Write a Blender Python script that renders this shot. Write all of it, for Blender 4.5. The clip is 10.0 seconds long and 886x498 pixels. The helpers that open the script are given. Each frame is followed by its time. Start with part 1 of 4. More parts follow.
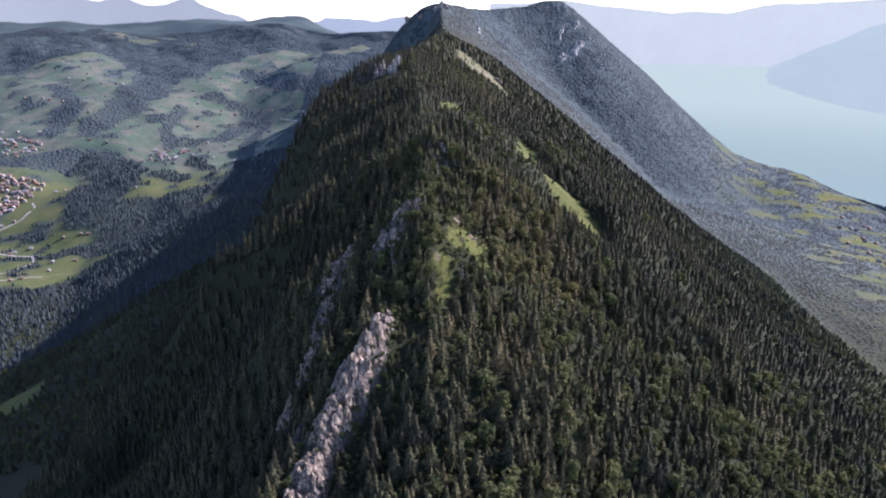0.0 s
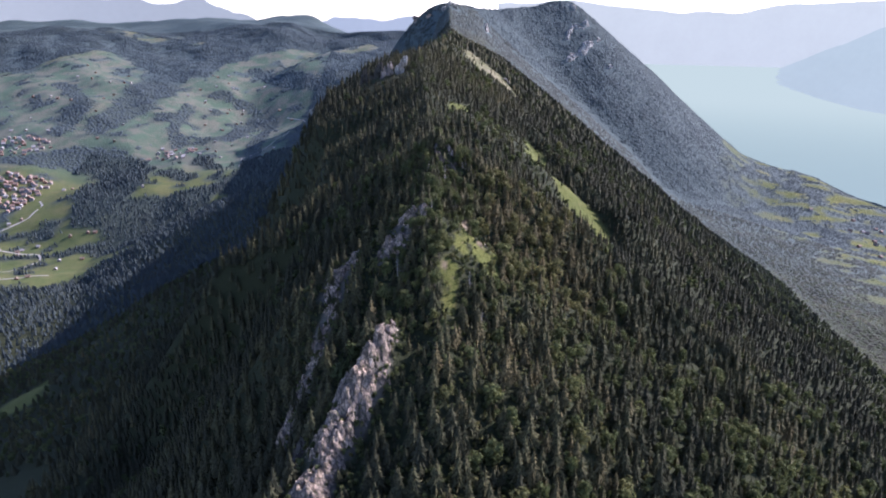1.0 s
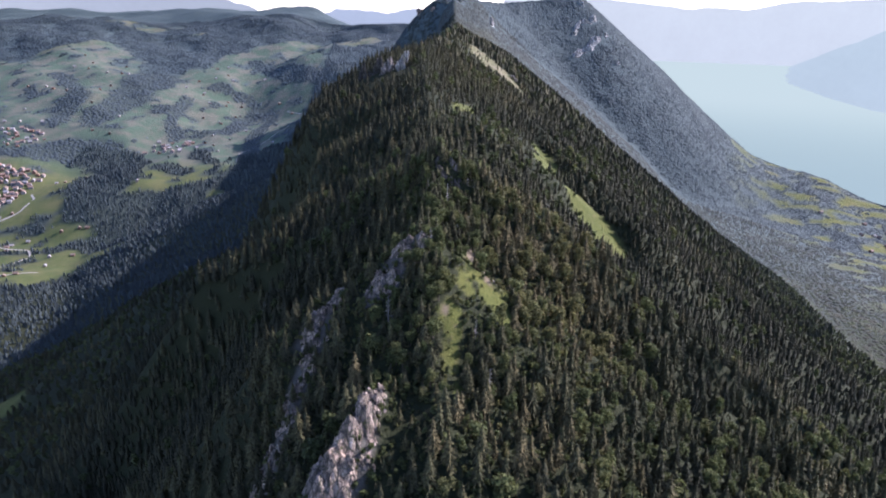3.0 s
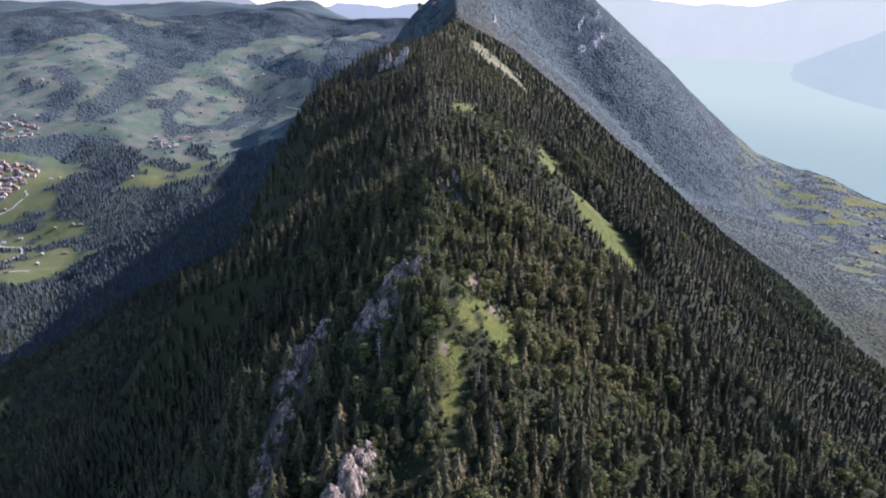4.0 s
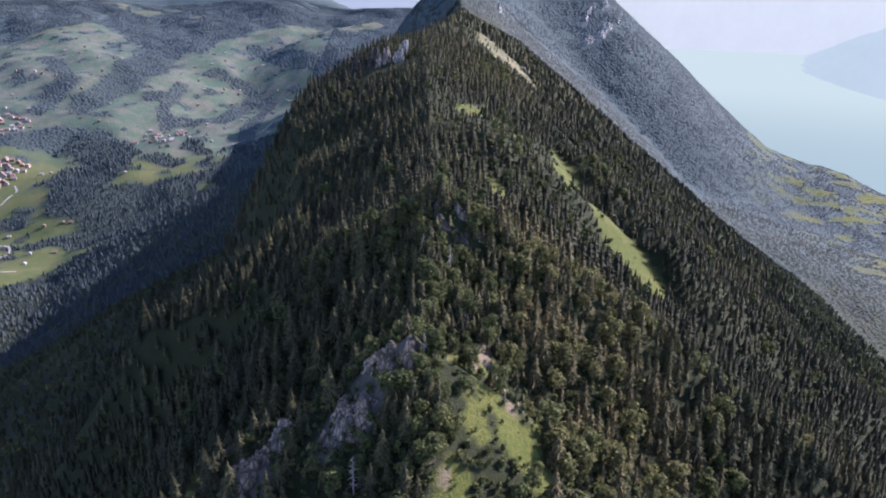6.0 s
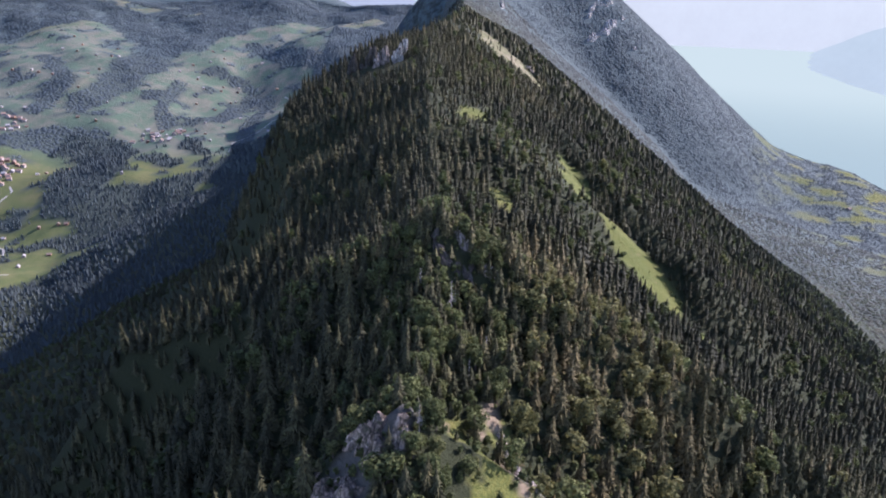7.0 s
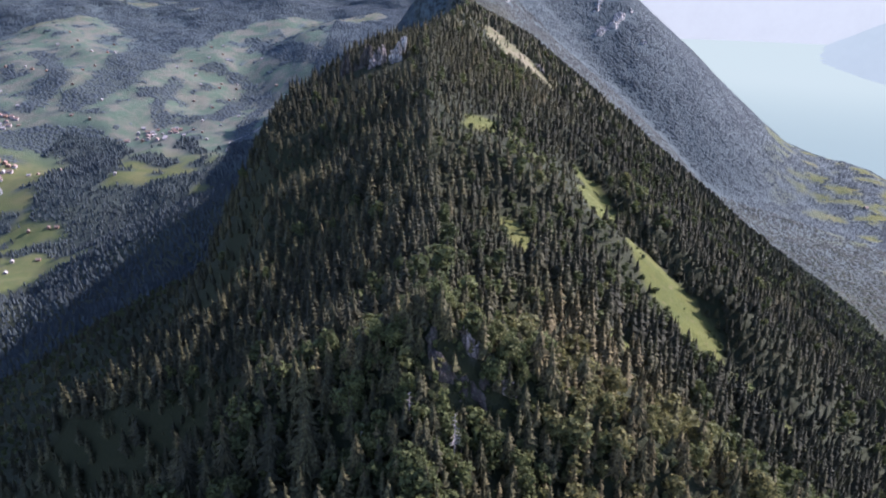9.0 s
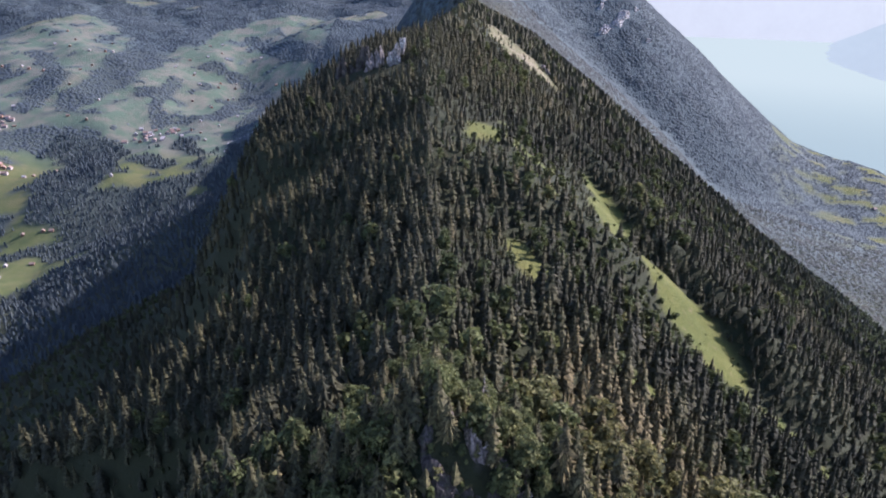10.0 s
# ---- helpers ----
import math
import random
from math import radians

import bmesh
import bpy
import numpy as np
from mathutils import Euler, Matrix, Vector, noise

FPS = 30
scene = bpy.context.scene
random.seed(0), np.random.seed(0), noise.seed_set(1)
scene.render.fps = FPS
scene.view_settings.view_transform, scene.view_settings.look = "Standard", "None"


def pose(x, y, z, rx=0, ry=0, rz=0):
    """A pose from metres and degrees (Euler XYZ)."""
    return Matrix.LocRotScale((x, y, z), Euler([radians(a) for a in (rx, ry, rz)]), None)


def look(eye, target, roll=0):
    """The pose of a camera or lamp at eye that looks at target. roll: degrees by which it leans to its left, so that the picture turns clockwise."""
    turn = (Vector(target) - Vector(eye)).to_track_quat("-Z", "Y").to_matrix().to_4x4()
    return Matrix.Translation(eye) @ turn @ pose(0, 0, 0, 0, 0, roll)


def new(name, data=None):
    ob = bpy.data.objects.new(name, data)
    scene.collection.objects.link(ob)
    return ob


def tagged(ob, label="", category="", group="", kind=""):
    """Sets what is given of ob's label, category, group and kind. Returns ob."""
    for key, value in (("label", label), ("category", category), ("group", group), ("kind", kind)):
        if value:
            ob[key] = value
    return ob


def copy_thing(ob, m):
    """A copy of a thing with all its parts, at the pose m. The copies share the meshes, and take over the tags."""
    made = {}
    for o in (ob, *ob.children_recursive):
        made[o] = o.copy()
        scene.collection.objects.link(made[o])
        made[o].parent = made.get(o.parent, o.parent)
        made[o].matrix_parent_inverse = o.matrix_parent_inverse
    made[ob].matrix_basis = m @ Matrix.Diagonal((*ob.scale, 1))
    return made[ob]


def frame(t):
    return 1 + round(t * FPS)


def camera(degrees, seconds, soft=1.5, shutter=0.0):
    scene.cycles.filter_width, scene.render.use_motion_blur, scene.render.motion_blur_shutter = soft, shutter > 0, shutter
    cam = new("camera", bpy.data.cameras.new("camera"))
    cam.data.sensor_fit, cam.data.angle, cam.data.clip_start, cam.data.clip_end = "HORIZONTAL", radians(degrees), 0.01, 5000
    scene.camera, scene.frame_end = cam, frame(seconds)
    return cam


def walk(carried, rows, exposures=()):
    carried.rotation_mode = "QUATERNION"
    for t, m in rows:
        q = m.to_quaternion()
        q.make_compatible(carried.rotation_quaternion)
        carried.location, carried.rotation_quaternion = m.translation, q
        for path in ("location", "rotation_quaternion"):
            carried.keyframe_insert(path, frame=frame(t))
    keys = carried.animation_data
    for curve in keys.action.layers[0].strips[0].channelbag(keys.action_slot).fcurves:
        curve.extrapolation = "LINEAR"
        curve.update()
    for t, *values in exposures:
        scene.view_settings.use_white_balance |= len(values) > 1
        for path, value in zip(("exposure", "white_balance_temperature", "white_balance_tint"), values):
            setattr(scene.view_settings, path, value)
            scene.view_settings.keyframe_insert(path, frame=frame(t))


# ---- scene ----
cam = camera(68.8, 10.0, soft=2.0)
METRES, EYE, TILT, LEAN, TURN = 330.0, 0.0, -19.3, 0.0, 0.0
ROWS = [
    (0.0, 0.0, 0.0, 0.0, -0.0, 0.0, 0.0),
    (0.5, -0.0001, 0.011, 0.0042, 0.45, -0.01, -0.21),
    (1.0, -0.0004, 0.0325, 0.0124, 0.58, -0.04, -0.38),
    (1.5, -0.0008, 0.0644, 0.0241, 0.64, -0.13, -0.56),
    (2.0, -0.0011, 0.1057, 0.0381, 0.7, -0.23, -0.74),
    (2.5, -0.0017, 0.1539, 0.0548, 0.72, -0.38, -0.94),
    (4.0, -0.0036, 0.3109, 0.1099, 0.74, -1.0, -1.43),
    (4.5, -0.0043, 0.3639, 0.1286, 0.8, -1.21, -1.54),
    (5.0, -0.005, 0.4165, 0.1473, 0.86, -1.43, -1.61),
    (5.5, -0.0057, 0.4694, 0.1656, 0.93, -1.64, -1.63),
    (7.0, -0.0073, 0.628, 0.22, 1.17, -2.06, -1.58),
    (7.5, -0.008, 0.6806, 0.2383, 1.25, -2.19, -1.55),
    (8.0, -0.0087, 0.7314, 0.2563, 1.33, -2.32, -1.52),
    (8.5, -0.0094, 0.7846, 0.2747, 1.42, -2.48, -1.49),
    (9.0, -0.0102, 0.8375, 0.2935, 1.53, -2.61, -1.46),
    (9.5, -0.0109, 0.8905, 0.3124, 1.63, -2.73, -1.43),
    (10.0, -0.0115, 0.9435, 0.3312, 1.7, -2.78, -1.42),
]
walk(cam, [(t, pose(0, 0, EYE, TILT, LEAN, TURN) @ pose(METRES * x, METRES * y, METRES * z, 90 + pitch, roll, yaw)) for t, x, y, z, yaw, pitch, roll in ROWS],
     exposures=[(0.0, 1.91, 5700.0, 33.0), (4.0, 1.98, 5700.0, 33.0), (10.0, 2.07, 5750.0, 36.0)])

# ---- light ----
SUN_AZ, SUN_EL = 62.0, 32.5          # degrees, clockwise from straight ahead (+y)
world = bpy.data.worlds.new("sky")
scene.world = world
world.use_nodes = True
wn = world.node_tree.nodes
sky = wn.new("ShaderNodeTexSky")
sky.sky_type = "NISHITA"
sky.sun_disc = False
sky.sun_elevation, sky.sun_rotation = radians(SUN_EL), radians(SUN_AZ)
sky.altitude, sky.air_density, sky.dust_density, sky.ozone_density = 1200, 1.0, 1.5, 1.2
wn["Background"].inputs["Strength"].default_value = 0.11
world.node_tree.links.new(sky.outputs[0], wn["Background"].inputs["Color"])
sun_data = bpy.data.lights.new("sun", "SUN")
sun_data.energy, sun_data.angle, sun_data.color = 3.6, radians(0.6), (1.0, 0.93, 0.82)
sun = new("sun", sun_data)
sun_from = Vector((math.sin(radians(SUN_AZ)) * math.cos(radians(SUN_EL)), math.cos(radians(SUN_AZ)) * math.cos(radians(SUN_EL)), math.sin(radians(SUN_EL))))
sun.matrix_world = look(sun_from * 900, (0, 0, 0))

# ---- materials ----


class Mat:
    """A node material with short calls."""

    def __init__(self, name, rough=0.9, spec=0.2):
        self.m = bpy.data.materials.new(name)
        self.m.use_nodes = True
        self.t = self.m.node_tree
        self.b = self.t.nodes["Principled BSDF"]
        self.b.inputs["Roughness"].default_value = rough
        self.b.inputs["Specular IOR Level"].default_value = spec

    def put(self, kind, **ins):
        n = self.t.nodes.new("ShaderNode" + kind)
        for k, v in ins.items():
            self.set(n, k.replace("_", " "), v)
        return n

    def set(self, n, key, v):
        key = int(key[1:]) if key[0] == "i" and key[1:].isdigit() else key
        if isinstance(v, bpy.types.NodeSocket):
            self.t.links.new(v, n.inputs[key])
        else:
            n.inputs[key].default_value = v

    def noise(self, scale, detail=4, rough=0.55, vec=None):
        n = self.put("TexNoise", Scale=scale, Detail=detail, Roughness=rough)
        self.t.links.new(vec or self.pos(), n.inputs["Vector"])
        return n.outputs["Fac"]

    def pos(self):
        return self.put("NewGeometry").outputs["Position"]

    def island(self):
        return self.put("NewGeometry").outputs["Random Per Island"]

    def rand(self):
        return self.put("ObjectInfo").outputs["Random"]

    def attr(self, name):
        n = self.put("Attribute")
        n.attribute_name = name
        return n.outputs["Fac"]

    def ramp(self, fac, *stops):
        n = self.put("ValToRGB", Fac=fac)
        e = n.color_ramp.elements
        while len(e) < len(stops):
            e.new(0.5)
        for el, (p, c) in zip(e, stops):
            el.position, el.color = p, (*c, 1) if len(c) == 3 else c
        return n.outputs["Color"]

    def mix(self, fac, a, b, blend="MIX"):
        n = self.put("Mix")
        n.data_type, n.blend_type = "RGBA", blend
        self.set(n, "i0", fac)
        for k, v in (("i6", a), ("i7", b)):
            self.set(n, k, (*v, 1) if isinstance(v, tuple) and len(v) == 3 else v)
        return n.outputs[2]

    def math(self, op, a, b=0.0):
        n = self.put("Math")
        n.operation = op
        self.set(n, "i0", a)
        self.set(n, "i1", b)
        return n.outputs[0]

    def color(self, c):
        self.set(self.b, "Base Color", (*c, 1) if isinstance(c, tuple) else c)
        return self

    def bump(self, h, strength, dist):
        n = self.put("Bump", Height=h, Strength=strength, Distance=dist)
        self.t.links.new(n.outputs[0], self.b.inputs["Normal"])
        return self

    def sheen(self, w, tint):
        self.set(self.b, "Sheen Weight", w)
        self.set(self.b, "Sheen Roughness", 0.6)
        self.set(self.b, "Sheen Tint", (*tint, 1))
        return self


def step(a, lo, hi):
    """A smooth step of an array."""
    k = np.clip((a - lo) / (hi - lo), 0, 1)
    return k * k * (3 - 2 * k)


def mat_ground():
    g = Mat("alpine_ground", 0.95, 0.1)
    grain, blot, wide = g.noise(0.5, 5), g.noise(0.03, 5), g.noise(0.006, 4)
    soil = g.mix(grain, (0.013, 0.017, 0.008), (0.028, 0.032, 0.014))
    grass = g.ramp(g.mix(0.5, blot, wide), (0.35, (0.046, 0.06, 0.013)), (0.5, (0.08, 0.086, 0.02)), (0.66, (0.116, 0.106, 0.032)))
    grass = g.mix(g.ramp(g.noise(0.9, 5, 0.7), (0.42, (0.0,) * 3), (0.6, (0.7,) * 3)), grass, (0.035, 0.048, 0.012))
    grass = g.mix(g.ramp(g.noise(0.16, 5, 0.65), (0.58, (0.0,) * 3), (0.7, (0.6,) * 3)), grass, (0.11, 0.09, 0.045))
    # far pastures: grass colour shifted bluer with distance to paint in haze
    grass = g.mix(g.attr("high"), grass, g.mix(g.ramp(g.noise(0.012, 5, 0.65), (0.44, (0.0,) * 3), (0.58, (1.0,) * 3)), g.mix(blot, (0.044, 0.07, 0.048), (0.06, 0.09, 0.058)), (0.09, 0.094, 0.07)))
    dry = g.ramp(g.noise(0.05, 5, 0.65), (0.4, (0.075, 0.08, 0.034)), (0.52, (0.105, 0.098, 0.05)), (0.64, (0.14, 0.122, 0.075)))
    sand = g.mix(grain, (0.1, 0.08, 0.05), (0.18, 0.143, 0.095))
    c_sand = g.attr("sand")
    rock = g.mix(grain, (0.05, 0.048, 0.042), (0.16, 0.145, 0.13))
    # far forest floor: soil turned pale blue to paint in haze
    haze_soil = g.mix(g.noise(0.08, 5), (0.044, 0.062, 0.061), (0.06, 0.08, 0.075))
    soil = g.mix(g.attr("haze_soil"), soil, haze_soil)
    c = g.mix(g.attr("meadow"), soil, grass)
    c = g.mix(g.math("MULTIPLY", g.attr("dry"), g.attr("meadow")), c, dry)
    c = g.mix(c_sand, c, sand)
    c = g.mix(g.attr("rock"), c, rock)
    g.color(c).bump(g.mix(0.5, grain, g.noise(1.6, 4, 0.7)), 1.0, 1.2)
    return g.m


def mat_foliage(name, dark, light, warm, through_light=0.25, haze_sheen=0.0, speckle=0.9):
    g = Mat(name, 0.85, 0.15)
    # bluish sheen that stands in for haze on the far woods
    g.sheen(haze_sheen, (0.6, 0.75, 1.0))
    t = g.attr("tint")
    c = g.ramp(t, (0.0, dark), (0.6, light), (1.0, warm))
    # haze painted in: foliage blends towards a pale blue-grey
    c = g.mix(g.attr("haze_tint"), c, g.ramp(t, (0.0, (0.04, 0.058, 0.058)), (1.0, (0.062, 0.084, 0.078))))
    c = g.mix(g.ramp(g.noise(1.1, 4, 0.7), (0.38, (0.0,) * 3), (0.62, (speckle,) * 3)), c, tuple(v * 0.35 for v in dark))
    g.color(c)
    leaf = g.put("BsdfTranslucent")
    g.set(leaf, "Color", c)
    out = g.put("MixShader", Fac=through_light)
    g.t.links.new(g.b.outputs[0], out.inputs[1])
    g.t.links.new(leaf.outputs[0], out.inputs[2])
    g.t.links.new(out.outputs[0], g.t.nodes["Material Output"].inputs["Surface"])
    return g.m


def mat_rock(name, bright, moss=0.85, tone=(1.0, 1.0, 1.0)):
    g = Mat(name, 0.9, 0.25)
    stretch = g.put("Mapping", Vector=g.pos())
    stretch.inputs["Scale"].default_value = (1, 1, 0.3)
    crack = g.put("TexVoronoi", Vector=stretch.outputs[0], Scale=0.55)
    crack.feature = "DISTANCE_TO_EDGE"
    fine, blot, streak = g.noise(1.2, 6, 0.7), g.noise(0.1, 5, 0.6), g.noise(0.5, 5, 0.7, stretch.outputs[0])
    c = g.ramp(g.mix(0.4, streak, g.noise(0.35, 6, 0.75)), *((p, tuple(v * bright * w for v, w in zip(k, tone))) for p, k in ((0.4, (0.045, 0.038, 0.032)), (0.48, (0.16, 0.13, 0.105)), (0.54, (0.33, 0.275, 0.225)), (0.64, (0.46, 0.4, 0.34)))))
    c = g.mix(g.ramp(blot, (0.42, (0.55,) * 3), (0.58, (0.0,) * 3)), c, (0.09 * bright, 0.085 * bright, 0.08 * bright))
    c = g.mix(g.ramp(crack.outputs["Distance"], (0.0, (0.9,) * 3), (0.13, (0.0,) * 3)), c, (0.03, 0.028, 0.025))
    c = g.mix(g.ramp(g.noise(0.7, 5, 0.7), (0.5, (0, 0, 0)), (0.6, (moss,) * 3)), c, (0.04, 0.046, 0.022))
    g.color(c).bump(fine, 1.0, 1.2)
    return g.m


def plain(name, c, rough=0.8, spread=0.25, scale=0.8):
    g = Mat(name, rough)
    g.color(g.mix(g.noise(scale, 4), tuple(v * (1 - spread) for v in c), tuple(min(1, v * (1 + spread)) for v in c)))
    return g.m


def mat_lake():
    """Milky glacial water with haze painted in as emission, strongest far off."""
    g = Mat("glacial_lake_water", 0.3, 0.5)
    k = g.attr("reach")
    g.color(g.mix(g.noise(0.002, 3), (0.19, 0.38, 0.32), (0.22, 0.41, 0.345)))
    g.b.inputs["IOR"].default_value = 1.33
    haze_glow = g.put("Emission", Strength=0.205)
    g.set(haze_glow, "Color", (0.76, 0.96, 0.82, 1))
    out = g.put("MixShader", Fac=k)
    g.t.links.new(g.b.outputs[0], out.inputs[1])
    g.t.links.new(haze_glow.outputs[0], out.inputs[2])
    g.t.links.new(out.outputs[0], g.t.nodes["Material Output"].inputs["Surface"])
    return g.m


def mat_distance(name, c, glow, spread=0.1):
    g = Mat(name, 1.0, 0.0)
    # haze put in as one pale colour that also glows
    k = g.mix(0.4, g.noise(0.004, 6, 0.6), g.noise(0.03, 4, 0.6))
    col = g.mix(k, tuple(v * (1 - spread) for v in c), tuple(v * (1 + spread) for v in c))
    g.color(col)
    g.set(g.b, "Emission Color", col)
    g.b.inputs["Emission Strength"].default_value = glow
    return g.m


GROUND = mat_ground()
ROCK = mat_rock("weathered_limestone", 1.25, 0.8, (1.08, 1.0, 0.9))
PALE_ROCK = mat_rock("white_limestone", 1.7)
# white limestone brightened further to paint in sun its shaded faces lack
WHITE_ROCK = mat_rock("sunlit_white_cliff", 2.0, 0.25, (0.88, 1.02, 1.05))
# copy of the limestone with shade put into its colour
DARK_ROCK = mat_rock("shade_darkened_limestone", 0.36, 0.85)
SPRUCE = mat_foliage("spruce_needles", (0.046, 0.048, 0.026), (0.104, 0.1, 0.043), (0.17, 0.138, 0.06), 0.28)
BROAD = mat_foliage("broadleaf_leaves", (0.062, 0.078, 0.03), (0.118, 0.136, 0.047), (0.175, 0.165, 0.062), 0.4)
# forest copies with haze mixed into their base colours
FAR_WOOD = mat_foliage("haze_tinted_mountain_forest", (0.054, 0.078, 0.08), (0.066, 0.094, 0.09), (0.084, 0.108, 0.094), 0.45, 0.04, 0.2)
HILL_WOOD = mat_foliage("haze_tinted_hillside_forest", (0.047, 0.063, 0.066), (0.058, 0.076, 0.075), (0.076, 0.092, 0.08), 0.4, 0.03, 0.15)
BARK = plain("bark", (0.10, 0.08, 0.06), 0.95, 0.4, 3.0)
LAKE = mat_lake()

# ---- the lie of the land ----
LAKE_Z = -900.0
_table = np.random.RandomState(7).rand(256, 256)


def vnoise(x, y, size, seed=0):
    """Smooth lattice noise of arrays, -1 to 1, with cells of that size."""
    x, y = np.asarray(x) / size + seed * 17.3, np.asarray(y) / size + seed * 41.7
    i, j = np.floor(x).astype(int), np.floor(y).astype(int)
    u, v = x - i, y - j
    u, v = u * u * (3 - 2 * u), v * v * (3 - 2 * v)
    a, b = _table[i % 256, j % 256], _table[(i + 1) % 256, j % 256]
    c, d = _table[i % 256, (j + 1) % 256], _table[(i + 1) % 256, (j + 1) % 256]
    return 2 * (a + (b - a) * u + (c - a) * v + (a - b - c + d) * u * v) - 1


def fbm(x, y, size, seed=0, octaves=4):
    return sum(vnoise(x, y, size / 2 ** k, seed + k) / 2 ** k for k in range(octaves))


def crest_x(y):
    return np.interp(y, [-3000, 0, 186, 225, 260, 300, 325, 350, 430, 560, 692, 830, 1046, 1300, 1500, 3000, 7000],
                     [-300, -40, -14, -5, 0, -8, -8, -14, -8, -15, -24, -30, -45, -20, 5, -10, -10])


def crest_z(y):
    return np.interp(y, [-3000, 0, 186, 225, 256, 297, 320, 344, 351, 362, 380, 400, 411, 428, 445, 462, 480, 520, 600, 650, 680, 712, 800, 1046, 1120, 1300, 1500, 2000, 2500, 2950, 3800, 7000],
                     [-420, -205, -172, -159, -142, -130, -113, -96, -92, -101, -103, -97, -93, -75, -82, -89, -98, -106, -107, -106, -101, -88, -80, -54, -44, -36, -28, -35, 0, 70, -500, -900])


def to_line(x, y, line):
    """The distance to a broken line of (x, y, value), and the value at its nearest point."""
    best, value = np.full(np.shape(x), 1e9), np.zeros(np.shape(x))
    for (ax, ay, av), (bx, by, bv) in zip(line, line[1:]):
        k = np.clip(((x - ax) * (bx - ax) + (y - ay) * (by - ay)) / ((bx - ax) ** 2 + (by - ay) ** 2), 0, 1)
        d = np.hypot(x - ax - k * (bx - ax), y - ay - k * (by - ay))
        near = d < best
        best, value = np.where(near, d, best), np.where(near, av + k * (bv - av), value)
    return best, value


PEAKS = [(-222, 3000, -82), (-158, 3000, -12), (-96, 3000, 35), (-47, 3000, 72), (14, 3000, 79), (92, 3100, 68), (202, 3250, 62), (318, 3350, 69), (434, 3400, 80), (510, 3450, 102), (580, 3450, 100), (630, 3460, 62), (662, 3475, 5)]


_line = np.concatenate([np.linspace(a, b, 5)[:-1] for a, b in zip(PEAKS, PEAKS[1:])])


def massif(x, y):
    """The summit ridge and its even flanks, rounded where the fall lines meet; the valley side breaks off in cliffs."""
    x, y = np.asarray(x, float), np.asarray(y, float)
    shape, x, y = x.shape, x.ravel(), y.ravel()
    z = np.full(len(x), -2000.0)
    near = np.flatnonzero((x > -1200) & (x < 2600) & (y > 1200) & (y < 5500))
    u, v = x[near], y[near]
    total = np.zeros(len(near))
    for a, b, top in _line:
        steep = 0.835 + 0.8 * step(-u, 100, 260)
        total += np.exp(np.clip((top - steep * (np.sqrt((u - a) ** 2 + (v - b) ** 2 + 400) - 20)) / 9.0 + 60, -600, 80))
    z[near] = 9.0 * (np.log(total + 1e-200) - 60) - 7
    z[near] += 7 * fbm(u, v, 240, 13, 3) * step(np.abs(z[near] - 90), 30, 200) + 2.5 * fbm(u, v, 50, 17, 3)
    return z.reshape(shape)


def smax(a, b, k):
    """The larger of two heights, with the join rounded over about k metres."""
    h = np.clip(0.5 + 0.5 * (a - b) / k, 0, 1)
    return b + (a - b) * h + k * h * (1 - h)


# the line of the limestone wall along the near crest: (x, y, how far it stands over the slope)
WALL = [(-62, 200, 6), (-55, 222, 8), (-51, 234, 11), (-45, 245, 12), (-35, 259, 16), (-31, 272, 18), (-27, 282, 10), (-22, 292, 0)]


def ridge(x, y):
    d = x - crest_x(y)
    top = crest_z(y)
    left, right = np.maximum(-d, 0), np.maximum(d, 0)
    w = np.interp(y, [225, 300, 365, 400, 440, 530, 560, 580, 600, 622, 650, 700, 791, 845, 900, 1046, 1120, 1300], [60, 58, 72, 58, 46, 62, 150, 205, 148, 118, 105, 108, 125, 140, 150, 92, 80, 40])
    s1 = np.interp(y, [225, 300, 330, 357, 385, 410, 470, 520, 600, 650, 704, 750, 791, 835, 870, 1046, 1120, 1300],
                   [0.3, 0.4, 0.45, 0.95, 0.6, 0.5, 0.5, 0.62, 0.57, 0.52, 0.44, 0.58, 0.64, 0.36, 0.33, 0.17, 0.25, 1.1])
    drop = s1 * np.minimum(left, w) + np.interp(y, [400, 580, 650, 900, 1150, 1300], [1.35, 1.5, 2.0, 1.9, 1.4, 2.6]) * np.maximum(left - w, 0)
    s2 = np.interp(y, [225, 300, 345, 365, 388, 440, 500, 567, 700, 765, 850, 1046], [0.3, 0.4, 0.75, 0.7, 0.5, 0.58, 0.45, 0.32, 0.28, 0.36, 0.45, 0.5])
    w2 = np.interp(y, [256, 360, 800, 1046], [50, 60, 60, 115])
    drop = drop + s2 * np.minimum(right, w2) + 0.77 * np.maximum(right - w2, 0)
    far_off = np.abs(d)
    z = top - drop + 2 * np.exp(-far_off / 12)
    # the wall, and the shoulder beyond the big clearing
    dist, up = to_line(x, y, WALL)
    z = z + up * np.exp(-(dist / 9.0) ** 2)
    beyond = x - np.interp(y, [560, 623, 652, 700, 735, 768, 800, 860, 1000], [226, 202, 184, 172, 154, 129, 124, 112, 60])
    z = z + 25 * step(beyond, -8, 26) * step(y, 590, 690) * step(1060 - y, 0, 180)
    z = z + 4 * step(far_off, 20, 120) * fbm(x, y, 90, 3) + 16 * step(far_off, 150, 600) * fbm(x * 0.6, y, 260, 9, 3)
    return z + 1.5 * fbm(x, y, 22, 5)


